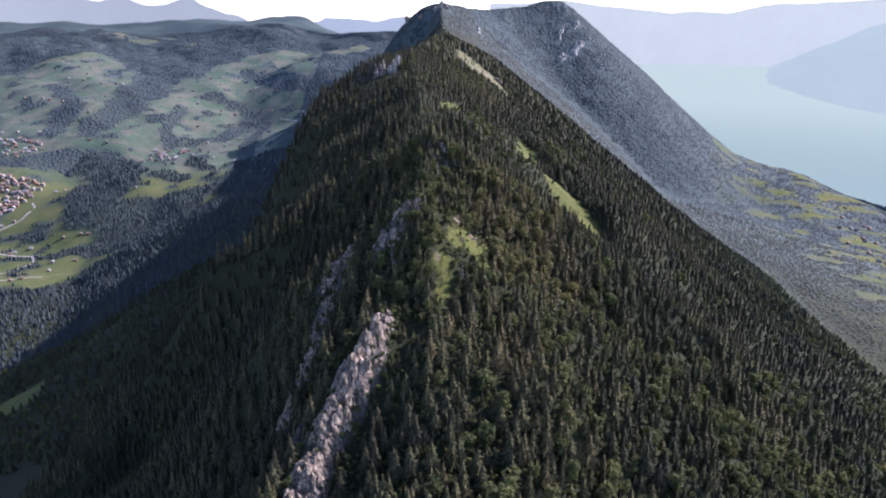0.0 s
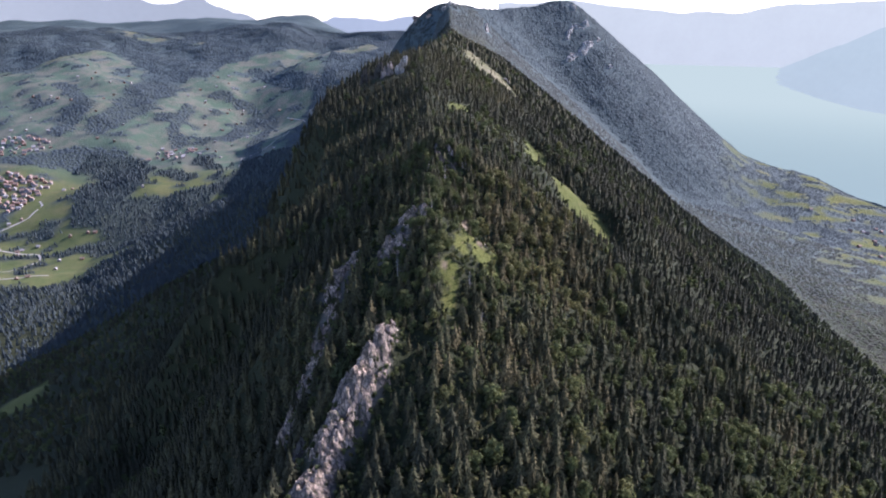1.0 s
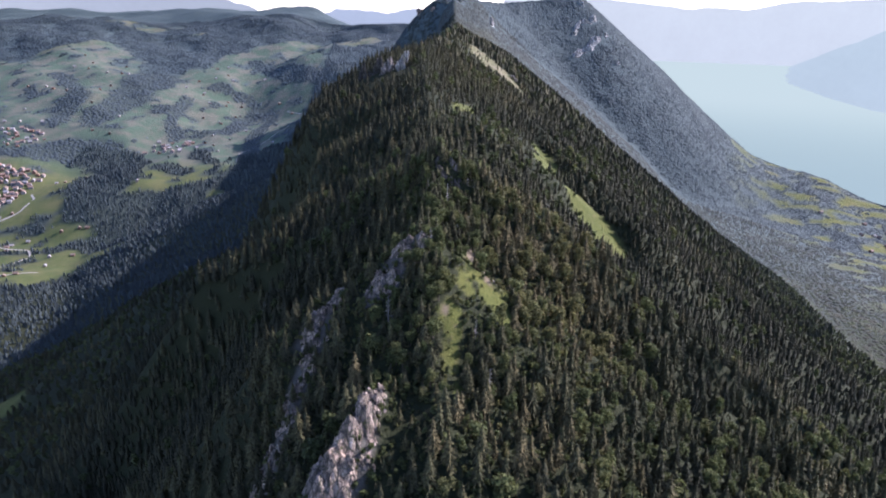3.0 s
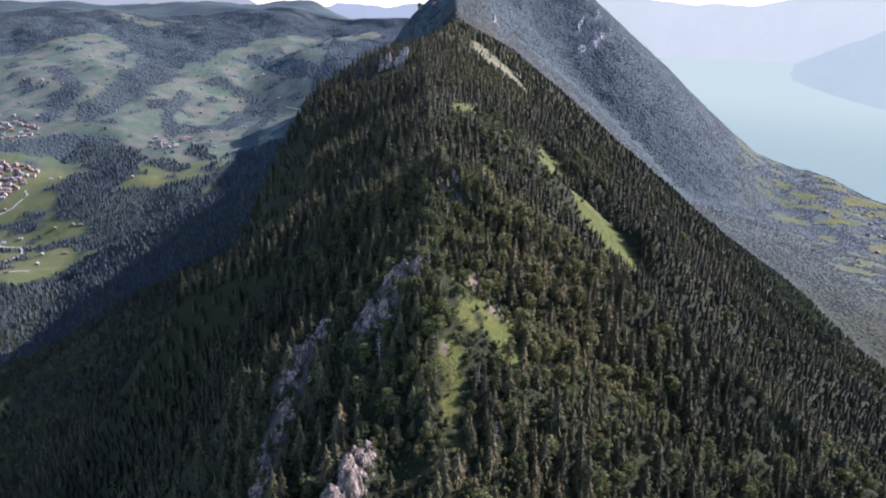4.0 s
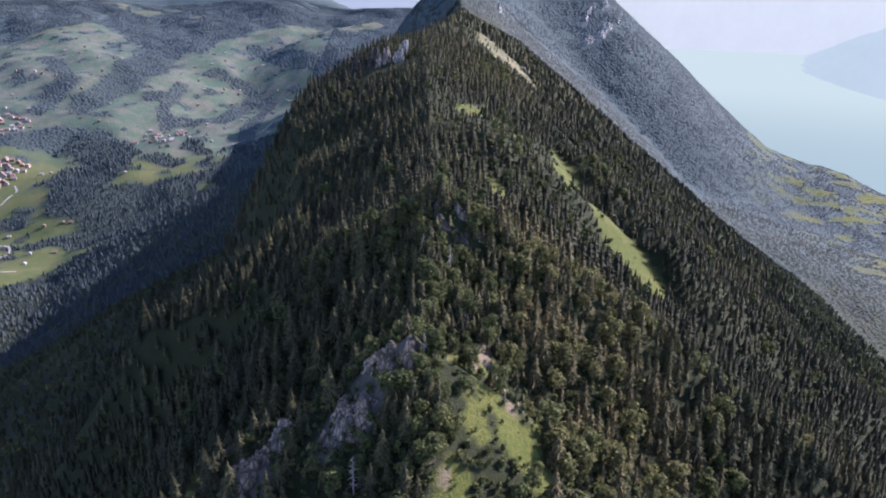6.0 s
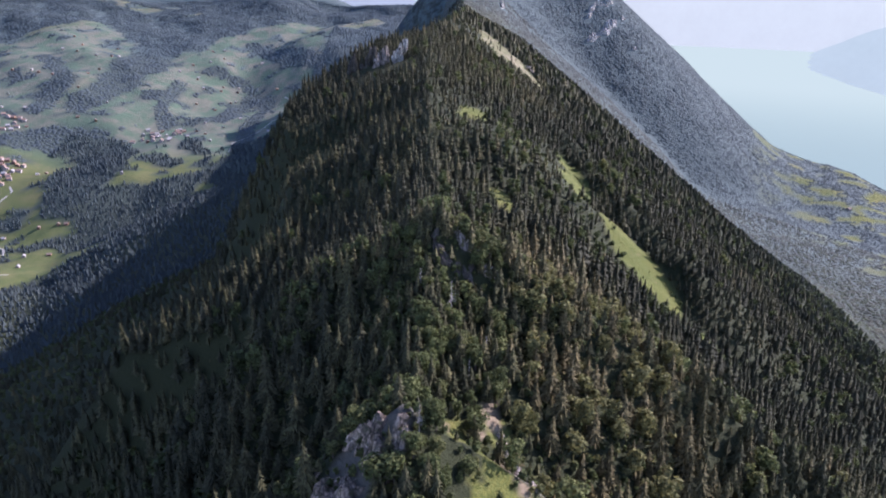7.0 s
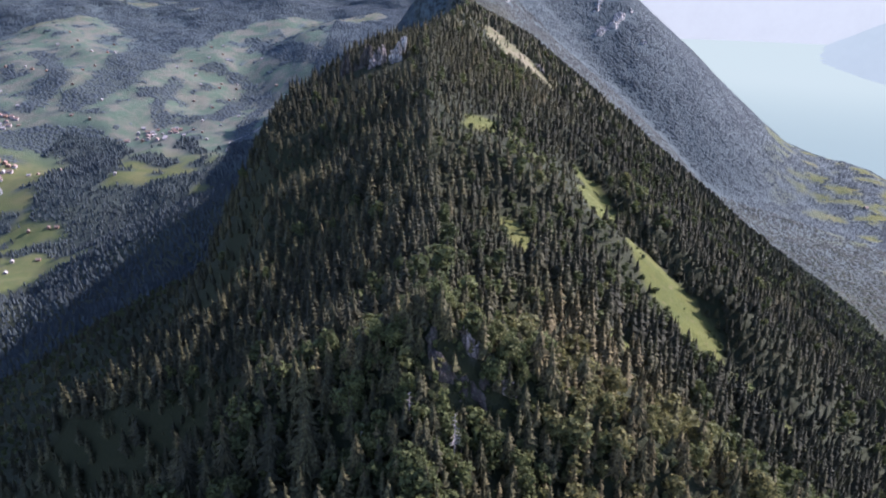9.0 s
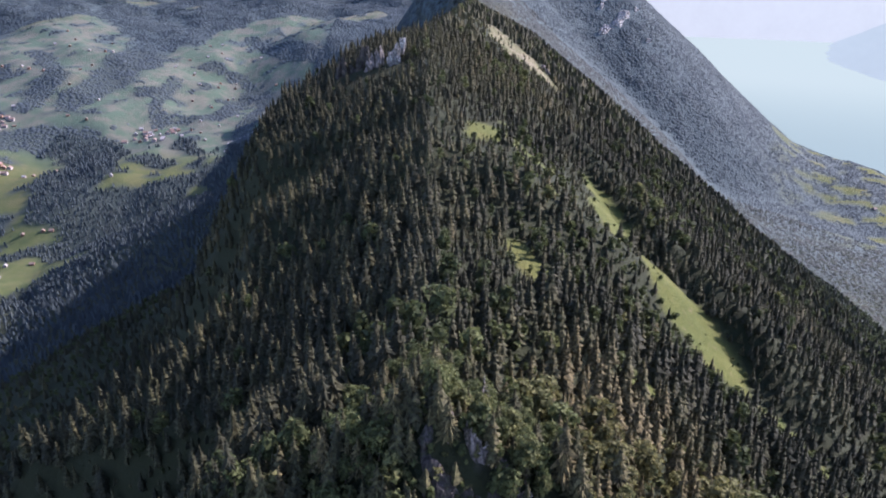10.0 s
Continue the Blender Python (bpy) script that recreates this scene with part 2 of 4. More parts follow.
def left_valley(x, y):
    z = np.interp(y + 0.12 * (x + 1200), [-3000, 600, 1300, 1860, 2200, 2960, 3760, 4600, 5600, 8000, 20000],
                  [-760, -640, -635, -660, -540, -370, -190, -60, 20, -700, -900])
    gully, _ = to_line(x, y, GULLY)
    z = z - 55 * np.exp(-(gully / 170) ** 2)
    z = np.maximum(z, -500 + 0.43 * (x + 540) + 60 * np.exp(-((y - 1740) / 230) ** 2) - 160 * step(y, 1950, 2700))
    z = z - 55 * np.exp(-(np.hypot((x + 800) / 160, (y - 2560) / 260)) ** 2) - 80 * np.exp(-(np.hypot((x + 860) / 190, (y - 3040) / 260)) ** 2)
    z = z - 85 * step(x, -1250, -750) * step(y, 3900, 4700)
    k = step(y, 1900, 3200)
    z = z + k * 60 * fbm(x + 0.5 * y, y * 0.7, 900, 21, 4) + 10 * fbm(x, y, 150, 25, 3)
    return z


def right_apron(x, y):
    xo = np.interp(y, [0, 2500, 3500, 4000, 4300, 5200], [0, 0, 130, 250, 200, -2500])
    q = x - xo
    z = np.interp(q, [0, 1000, 2150, 2600], [-560, -700, -899, -1000])
    # shore land raised by bearing to fit the camera's skyline, sunk beyond it
    r, side = np.hypot(x, y), np.degrees(np.arctan2(x, np.maximum(y, 1)))
    z = z + np.interp(side, [21, 24, 26, 28, 30, 32, 34, 36, 40], [0, 25, 85, 115, 105, 75, 60, 55, 50]) * step(r, 2850, 3560) - 420 * step(r, 3610, 3800) * (side > 20)
    return z + 10 * fbm(x, y, 200, 31, 3) * step(q, 500, 900)


def height(x, y):
    x, y = np.asarray(x, float), np.asarray(y, float)
    r = np.maximum(ridge(x, y), massif(x, y))
    d = x - crest_x(y)
    side = np.where(d < 0, left_valley(x, y), right_apron(x, y))
    return smax(r, side, np.where(d < 0, 60.0, 60.0 + 140.0 * step(y, 2600, 3400)))


# broken lines of (x, y, half width): the stream's gully, and the woods on the hillsides across the valley
GULLY = [(-770, 4135, 160), (-908, 3822, 140), (-1008, 3453, 120), (-1076, 3109, 85), (-1099, 2729, 70), (-1181, 2474, 60), (-1322, 2355, 60)]
WOODS = [
    [(-1580, 3966, 170), (-1455, 3283, 115), (-1432, 2903, 75), (-1465, 2671, 40)],
    [(-1860, 3173, 40), (-1623, 2920, 55), (-1605, 2738, 45), (-1576, 2630, 35)],
    [(-1226, 3088, 24), (-1200, 2814, 18), (-1135, 2671, 22)],
    [(-1081, 3689, 40), (-800, 3402, 75), (-535, 3218, 75)],
    [(-1160, 3311, 40), (-1005, 3266, 32), (-847, 3085, 28), (-827, 3003, 25), (-814, 2638, 25), (-757, 2394, 28)],
    [(-937, 3191, 25), (-947, 3050, 50), (-946, 2761, 30)],
    [(-1700, 2400, 40), (-1586, 2406, 45), (-1447, 2466, 60), (-1304, 2450, 85), (-1187, 2360, 90), (-1170, 2150, 90), (-1154, 2044, 80), (-1032, 2030, 70)],
    [(-1021, 2316, 38), (-940, 2290, 35)],
    [(-949, 2448, 35), (-874, 2378, 38)],
    [(-1000, 2060, 70), (-772, 2203, 65), (-674, 2412, 60), (-560, 2600, 60)],
    [(-1261, 2106, 18), (-1190, 2060, 30), (-1178, 1980, 35), (-1060, 1960, 60), (-1020, 1880, 60), (-1221, 1800, 12), (-1400, 1760, 12)],
    [(-1000, 1830, 70), (-940, 1888, 100), (-860, 2040, 95)],
    [(-900, 1600, 130), (-950, 1300, 220), (-1300, 1250, 220)],
]


def high_wood(x, y):
    """1 in the forest belt that closes the hillsides above the pastures."""
    edge = np.interp(x, [-2500, -2379, -2172, -2052, -1990, -1727, -1500, -1289, -1265, -1000, -756, -504], [3480, 3600, 3570, 3720, 3960, 3650, 3560, 3560, 3850, 4090, 4115, 3600])
    return step(y + 70 * fbm(x, y, 220, 69, 4) - edge, -15, 25)


# broken lines of (x, y, half width) along which the ridge's own pastures run
CLEARINGS = [
    [(100, 862, 4), (112, 836, 12), (108, 800, 19), (102, 770, 16), (98, 742, 8)],
    [(120, 738, 6), (134, 715, 20), (146, 690, 27), (156, 668, 23), (165, 652, 8)],
    [(38, 1370, 6), (52, 1310, 22), (66, 1250, 30), (84, 1205, 30), (106, 1170, 12)],
    [(4, 768, 11), (14, 795, 14), (30, 806, 14), (45, 784, 10)],
    [(31, 900, 6), (32, 850, 8)],
    [(24, 640, 6), (31, 608, 9)],
]


# grass patches along the crest: x, y, two half sizes and a turn
CREST_GRASS = ((-1, 360, 4, 9, 0), (10, 374, 5, 8, 10), (9, 350, 4, 8, 15), (20, 338, 8, 13, 20), (25, 352, 4, 5, 0), (0, 315, 5, 8, 0), (0, 300, 4, 7, 0), (4, 286, 3, 6, 0), (6, 338, 4, 8, 0))
# bare sandy earth in them: x, y, radius
CREST_SAND = ((9, 378, 4), (5, 368, 2.2), (13, 357, 3), (16, 350, 2.2), (-5, 362, 2.2), (-3, 318, 2))


# broken lines of (x, y, half width) where bare limestone comes through
RIBS = [
    [(-60, 196, 8), (-53, 216, 8), (-48, 232, 8), (-43, 244, 9), (-34, 258, 8), (-30, 270, 6), (-27, 281, 3)],
    [(-82, 190, 6), (-74, 212, 6), (-66, 230, 5), (-60, 246, 3)],
    [(-76, 256, 4), (-72, 272, 6), (-66, 292, 5), (-61, 316, 4), (-54, 328, 3)],
    [(-12, 352, 4), (-18, 347, 8), (-26, 341, 10), (-33, 335, 9), (-38, 330, 5)],
    [(-46, 346, 3), (-51, 341, 5), (-57, 335, 5), (-62, 326, 5), (-66, 316, 3)],
    [(-84, 368, 3), (-88, 360, 4), (-90, 352, 3)],
    [(11, 374, 1.5), (15, 362, 2.2), (22, 352, 1.8)],
    [(-11, 432, 1.0), (-7, 429, 1.9), (-3, 429, 1.0), (0, 426, 1.5), (4, 427, 0.9), (8, 424, 1.6), (12, 424, 0.9)],
]


def bare(x, y, cliffs=True):
    """1 on the limestone ribs, at the cliffs, and on spots cleared so the camera sees the rocks."""
    b = np.zeros(np.shape(x))
    for line in RIBS:
        dist, wide = to_line(x, y, line)
        b = np.maximum(b, 1 - step(dist + 2.2 * fbm(x, y, 9, 57, 3), wide - 1.5, wide + 0.5))
    for line in CLIFFS if cliffs else ():
        dist, wide = to_line(x, y + 6, line)
        b = np.maximum(b, (dist < wide + 7) * 1.0)
    for cx, cy, r in CLIFF_SPOTS if cliffs else ():
        b = np.maximum(b, (np.hypot(x - cx, y - cy) < r) * 1.0)
    return b


CLIFF_SPOTS = [(-28, 2910, 30), (10, 2900, 32), (-60, 2920, 22), (-6, 420, 5), (1, 420, 4.5), (7, 419, 3.5),
               (-70, 966, 10), (-74, 952, 8), (-92, 966, 10), (-96, 954, 8), (-112, 970, 8), (-126, 964, 11)]

# broken lines of (x, y, half width) of the cliff bands under the peaks
CLIFFS = [
    [(536, 3185, 8), (560, 3239, 11), (576, 3274, 8), (626, 3283, 10), (664, 3330, 12)],
    [(526, 3080, 7), (564, 3114, 12), (606, 3139, 17), (635, 3190, 14), (680, 3200, 12)],
    [(690, 3225, 6), (706, 3250, 10)],
    [(717, 3085, 4), (755, 3115, 6)],
    [(560, 3420, 7), (612, 3390, 9)],
    [(146, 2800, 4), (148, 2880, 6), (150, 3000, 4)],
    [(100, 1266, 3), (114, 1250, 3)],
]


def height_left_only(x, y):
    """1 where the valley side, not the ridge, is the ground."""
    return step(left_valley(x, y) - np.maximum(ridge(x, y), massif(x, y)), 0, 20)


def meadow(x, y):
    """1 on open grass, 0 under trees."""
    x, y = np.asarray(x, float), np.asarray(y, float)
    d = x - crest_x(y)
    m = np.zeros_like(x)

    def patch(cx, cy, rx, ry, turn=0.0):
        c, s = math.cos(radians(turn)), math.sin(radians(turn))
        u, v = (x - cx) * c + (y - cy) * s, -(x - cx) * s + (y - cy) * c
        e = np.hypot(u / rx, v / ry) + 0.25 * fbm(x, y, 0.8 * min(rx, ry), 51, 3)
        return 1 - step(e, 0.85, 1.05)

    for p in (*CREST_GRASS, (-650, 862, 36, 66, 0), (70, 560, 9, 12, 0), (190, 618, 7, 40, 28)):
        m = np.maximum(m, patch(*p))
    for line in CLEARINGS:
        dist, wide = to_line(x, y, line)
        m = np.maximum(m, 1 - step(dist + 8 * fbm(x, y, 34, 53, 4), wide - 3, wide + 3))
    # the hillsides across the valley
    wob = 26 * fbm(x, y, 110, 63, 4)
    hill = step(-x - 0.3 * np.clip(2400 - y, 0, 900), 620, 700) * step(y, 1500, 1560) * (height_left_only(x, y))
    for line in WOODS:
        dist, wide = to_line(x, y, line)
        hill = hill * step(dist + wob * np.minimum(1, wide / 45), 0.85 * wide, wide + 8)
    hill = hill * (1 - high_wood(x, y))
    for p in ((-2130, 4590, 260, 90, -25), (-1850, 4680, 110, 60, 0), (-1600, 4290, 60, 40, 0), (-560, 3900, 150, 170, -30)):
        hill = np.maximum(hill, patch(*p))
    specks = step(fbm(x, y, 55, 67, 2), 0.5, 0.6)
    m = np.maximum(m, hill * (1 - specks))
    # the apron above the lake
    apron = step(fbm(x, y * 2.0, 80, 71, 4) + 0.15 * step(x - 0.1 * y, 1000, 1400), 0.22, 0.32) * step(x - 0.1 * y, 780, 1250) * (np.hypot(x, y - 165) < 3550)
    return np.maximum(m, apron * (d > 0))


def sandy(x, y):
    """1 on trodden bare earth along the crest path."""
    b = np.zeros(np.shape(x))
    for cx, cy, r in CREST_SAND:
        b = np.maximum(b, 1 - step(np.hypot(x - cx, 0.6 * (y - cy)) + 1.5 * fbm(x, y, 5, 83, 3), 0.6 * r, r))
    return b


def dryness(x, y):
    return 0.5 * step(fbm(x, y, 500, 81, 3), 0.1, 0.5) * step(y, 2400, 3400) * (x < 0) + step(y, 1100, 1200) * step(1600 - y, 0, 50) * (np.abs(x - 90) < 110)


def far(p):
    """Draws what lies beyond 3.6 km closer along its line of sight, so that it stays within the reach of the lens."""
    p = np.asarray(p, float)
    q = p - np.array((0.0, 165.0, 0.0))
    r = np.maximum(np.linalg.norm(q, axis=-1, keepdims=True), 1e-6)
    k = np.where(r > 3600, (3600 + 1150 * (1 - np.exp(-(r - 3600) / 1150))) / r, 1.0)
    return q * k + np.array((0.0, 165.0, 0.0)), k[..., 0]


def mesh_of(name, verts, faces, mats, attrs=(), smooth=False):
    """A mesh from arrays: faces all of one size."""
    verts, faces = np.asarray(verts, np.float32), np.asarray(faces, np.int32)
    me = bpy.data.meshes.new(name)
    me.vertices.add(len(verts))
    me.vertices.foreach_set("co", verts.ravel())
    n = faces.shape[1]
    me.loops.add(faces.size)
    me.loops.foreach_set("vertex_index", faces.ravel())
    me.polygons.add(len(faces))
    me.polygons.foreach_set("loop_start", np.arange(0, faces.size, n, dtype=np.int32))
    me.polygons.foreach_set("use_smooth", np.full(len(faces), smooth))
    for key, values in attrs:
        a = me.attributes.new(key, "FLOAT", "POINT")
        a.data.foreach_set("value", np.asarray(values, np.float32))
    me.update(calc_edges=True)
    for m in mats:
        me.materials.append(m)
    return me


def grid_faces(nu, nv):
    i = np.arange(nu * nv).reshape(nv, nu)
    return np.stack([i[:-1, :-1], i[:-1, 1:], i[1:, 1:], i[1:, :-1]], -1).reshape(-1, 4)


def build_ground():
    nu, nv = 460, 620
    xs = 60 * np.sinh(np.linspace(-5.7, 5.7, nu))
    ys = 350 + 130 * np.sinh(np.linspace(-4.3, 4.95, nv))
    x, y = np.meshgrid(xs, ys)
    z = height(x, y)
    p, _ = far(np.stack([x, y, z], -1).reshape(-1, 3))
    gx, gy = np.gradient(z, axis=1) / np.gradient(x, axis=1), np.gradient(z, axis=0) / np.gradient(y, axis=0)
    steep = step(np.hypot(gx, gy), 2.0, 2.6) * (y > 1000)
    me = mesh_of("ground", p, grid_faces(nu, nv), [GROUND],
                 [("meadow", meadow(x, y).ravel()), ("dry", dryness(x, y).ravel()), ("sand", sandy(x, y).ravel()), ("rock", np.maximum(0.4 * steep, 0.6 * bare(x, y, False)).ravel()), ("haze_soil", (step(y + 0.6 * np.maximum(np.abs(x) - 100, 0), 1500, 3000) * (1 - 0.4 * step(-x, 100, 300) * (y < 3400))).ravel()), ("high", ((0.25 * step(y, 1350, 1500) + 0.75 * step(y, 2250, 2450)) * (x < -300)).ravel())], True)
    tagged(new("ground", me), "steep forested mountain ridge with meadows above a lake", "ground", kind="structure")


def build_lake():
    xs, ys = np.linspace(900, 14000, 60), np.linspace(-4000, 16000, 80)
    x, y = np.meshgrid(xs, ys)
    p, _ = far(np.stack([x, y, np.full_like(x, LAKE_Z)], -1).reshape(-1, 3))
    tagged(new("lake", mesh_of("lake", p, grid_faces(60, 80), [LAKE], [("reach", 0.6 + 0.38 * step(np.hypot(x, y), 3600, 9000).ravel())], smooth=True)), "calm turquoise mountain lake with haze painted in as glow", "lake", kind="structure")


build_ground()
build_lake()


def build_range(label, az, foot, tops, dist, c, glow, rough, seed):
    """A far range of mountain flanks: compass points in degrees from straight ahead, and the heights of foot and skyline there, in degrees above the eye.
    A foot given without a distance stands on the lake."""
    n, m = 200, 16
    a = np.linspace(az[0], az[-1], n)
    low, top = np.interp(a, az, foot), np.interp(a, az, tops)
    top = top + rough * fbm(a, 0 * a, 3.0, seed, 5) * np.minimum(1, top - low)
    near = 0.9 * dist + 0 * a if dist else -LAKE_Z / np.sin(np.radians(-low))
    v = np.linspace(0, 1, m)[:, None]
    e = np.radians(low + (top - low)[None] * v)
    r = near * (1 + 0.25 * v) * (1 + 0.05 * v * (1 - v) * 4 * fbm(a[None] + 0 * v, v * 3, 1.7, seed + 5, 4))
    w = np.radians(a)
    p = np.stack([r * np.sin(w) * np.cos(e), 165 + r * np.cos(w) * np.cos(e), r * np.sin(e)], -1).reshape(-1, 3)
    p, _ = far(p)
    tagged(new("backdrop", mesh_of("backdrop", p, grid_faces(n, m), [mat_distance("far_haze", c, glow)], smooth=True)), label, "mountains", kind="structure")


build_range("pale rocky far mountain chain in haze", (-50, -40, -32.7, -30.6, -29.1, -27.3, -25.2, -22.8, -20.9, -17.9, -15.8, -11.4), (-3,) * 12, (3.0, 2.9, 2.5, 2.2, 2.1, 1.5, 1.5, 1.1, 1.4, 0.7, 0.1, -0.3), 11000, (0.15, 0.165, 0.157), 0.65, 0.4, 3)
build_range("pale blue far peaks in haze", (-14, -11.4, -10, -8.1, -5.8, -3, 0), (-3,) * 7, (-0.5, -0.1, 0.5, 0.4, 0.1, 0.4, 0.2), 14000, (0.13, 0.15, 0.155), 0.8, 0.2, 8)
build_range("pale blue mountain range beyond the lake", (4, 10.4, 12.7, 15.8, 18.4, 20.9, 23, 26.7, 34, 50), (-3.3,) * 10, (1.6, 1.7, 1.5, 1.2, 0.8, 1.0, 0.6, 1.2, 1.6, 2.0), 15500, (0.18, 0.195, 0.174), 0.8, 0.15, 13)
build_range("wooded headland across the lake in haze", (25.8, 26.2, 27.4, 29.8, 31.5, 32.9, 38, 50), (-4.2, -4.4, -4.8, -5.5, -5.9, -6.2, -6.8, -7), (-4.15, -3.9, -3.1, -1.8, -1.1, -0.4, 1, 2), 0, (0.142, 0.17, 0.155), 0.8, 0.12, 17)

# ---- trees ----


def spruce_shape(layers, boughs, rng, ragged=0.25, broadness=0.75):
    """A unit-high spruce crown: a dark inner cone, and drooping boughs round it, layer by layer: vertices and triangles."""
    vs, fs = [(0, 0, 0.97)], []
    n = 5
    for j in range(n):
        a = 2 * math.pi * j / n
        vs.append((0.12 * math.cos(a), 0.12 * math.sin(a), 0.1))
    fs += [(0, 1 + j, 1 + (j + 1) % n) for j in range(n)]
    for k in range(layers):
        f = (k + 0.3) / layers
        r = 0.215 * (1 - f) ** 0.95 + 0.008
        count = max(3, round(boughs * (1 - 0.55 * f)))
        turn = rng.uniform(0, 6.28)
        for j in range(count):
            a = turn + 2 * math.pi * j / count + rng.uniform(-0.25, 0.25)
            rr = r * rng.uniform(1 - ragged, 1 + ragged)
            z = 0.13 + 0.83 * f + rng.uniform(-0.055, 0.055)
            half = broadness * rr * math.pi / count
            c, s = math.cos(a), math.sin(a)
            i = len(vs)
            b = 0.28 * rr
            vs += [(b * c - half * s, b * s + half * c, z + 0.02), (b * c + half * s, b * s - half * c, z + 0.02), (rr * c, rr * s, z - 0.22 * rr), (0.1 * rr * c, 0.1 * rr * s, z + 0.55 * rr)]
            fs += [(i, i + 2, i + 3), (i + 2, i + 1, i + 3)]
    return np.array(vs), np.array(fs)


def skirt_shape(layers, points, rng):
    """A plainer spruce crown for far woods, of ragged skirts."""
    vs, fs = [], []
    for k in range(layers):
        f = k / layers
        r = 0.36 * (1 - f) ** 0.75
        i = len(vs)
        vs.append((rng.uniform(-0.02, 0.02), rng.uniform(-0.02, 0.02), min(1.0, 0.05 + f + 1.3 / layers)))
        for j in range(2 * points):
            a = math.pi * j / points + rng.uniform(-0.2, 0.2)
            rr = r * (rng.uniform(0.85, 1.2) if j % 2 == 0 else rng.uniform(0.5, 0.75))
            vs.append((rr * math.cos(a), rr * math.sin(a), 0.05 + 0.8 * f + rng.uniform(-0.02, 0.04)))
        fs += [(i, i + 1 + j, i + 1 + (j + 1) % (2 * points)) for j in range(2 * points)]
    return np.array(vs), np.array(fs)


def canopy_shape(rng):
    """A low ragged crown for woods seen from far off, its lowest boughs meeting those of its neighbours."""
    vs = [(rng.uniform(-0.15, 0.15), rng.uniform(-0.15, 0.15), 0.72)]
    for r, z, turn in ((0.85, 0.5, 0.0), (1.75, 0.0, 0.6)):
        for j in range(5):
            a = turn + 2 * math.pi * j / 5 + rng.uniform(-0.25, 0.25)
            q = r * rng.uniform(0.75, 1.25)
            vs.append((q * math.cos(a), q * math.sin(a), z + rng.uniform(-0.1, 0.1)))
    fs = [(0, 1 + j, 1 + (j + 1) % 5) for j in range(5)]
    for j in range(5):
        k = (j + 1) % 5
        fs += [(1 + j, 6 + j, 1 + k), (1 + k, 6 + j, 6 + k)]
    return np.array(vs), np.array(fs)


def broad_shape(leaves, rng, size=0.1):
    """A unit-high rounded crown of small leaf clumps."""
    hubs = [(rng.uniform(-0.15, 0.15), rng.uniform(-0.15, 0.15), rng.uniform(0.3, 0.84), rng.uniform(0.09, 0.18)) for _ in range(11)]
    hubs.append((0, 0, 0.58, 0.24))
    vs, fs = [], []
    for k in range(leaves):
        hx, hy, hz, hr = hubs[k % len(hubs)]
        n = rng.normal(size=3)
        n[2] = n[2] * 0.8 + 0.3
        n /= np.linalg.norm(n)
        c = np.array((hx, hy, hz)) + n * hr * rng.uniform(0.75, 1.08)
        n = n + rng.normal(size=3) * 0.45
        n /= np.linalg.norm(n)
        u = np.cross(n, rng.normal(size=3))
        u /= np.linalg.norm(u)
        w = np.cross(n, u)
        s = size * rng.uniform(0.7, 1.3)
        i = len(vs)
        vs += [tuple(c + u * s), tuple(c - 0.5 * u * s + 0.87 * w * s), tuple(c - 0.5 * u * s - 0.87 * w * s)]
        fs.append((i, i + 1, i + 2))
    return np.array(vs), np.array(fs)


def trunk_shape(sides, top, r):
    a = np.arange(sides) * 2 * np.pi / sides
    lo = np.stack([r * np.cos(a), r * np.sin(a), 0 * a - 0.06], -1)
    vs = np.concatenate([lo, [(0, 0, top)]])
    return vs, np.array([(j, (j + 1) % sides, sides) for j in range(sides)])


def joined(a, b):
    return np.concatenate([a[0], b[0]]), np.concatenate([a[1], b[1] + len(a[0])])


def scatter(x0, x1, y0, y1, gap, seed):
    rng = np.random.RandomState(seed)
    x, y = np.meshgrid(np.arange(x0, x1, gap), np.arange(y0, y1, gap))
    x = x + rng.uniform(-0.45, 0.45, x.shape) * gap
    y = y + rng.uniform(-0.45, 0.45, y.shape) * gap
    return x.ravel(), y.ravel(), rng


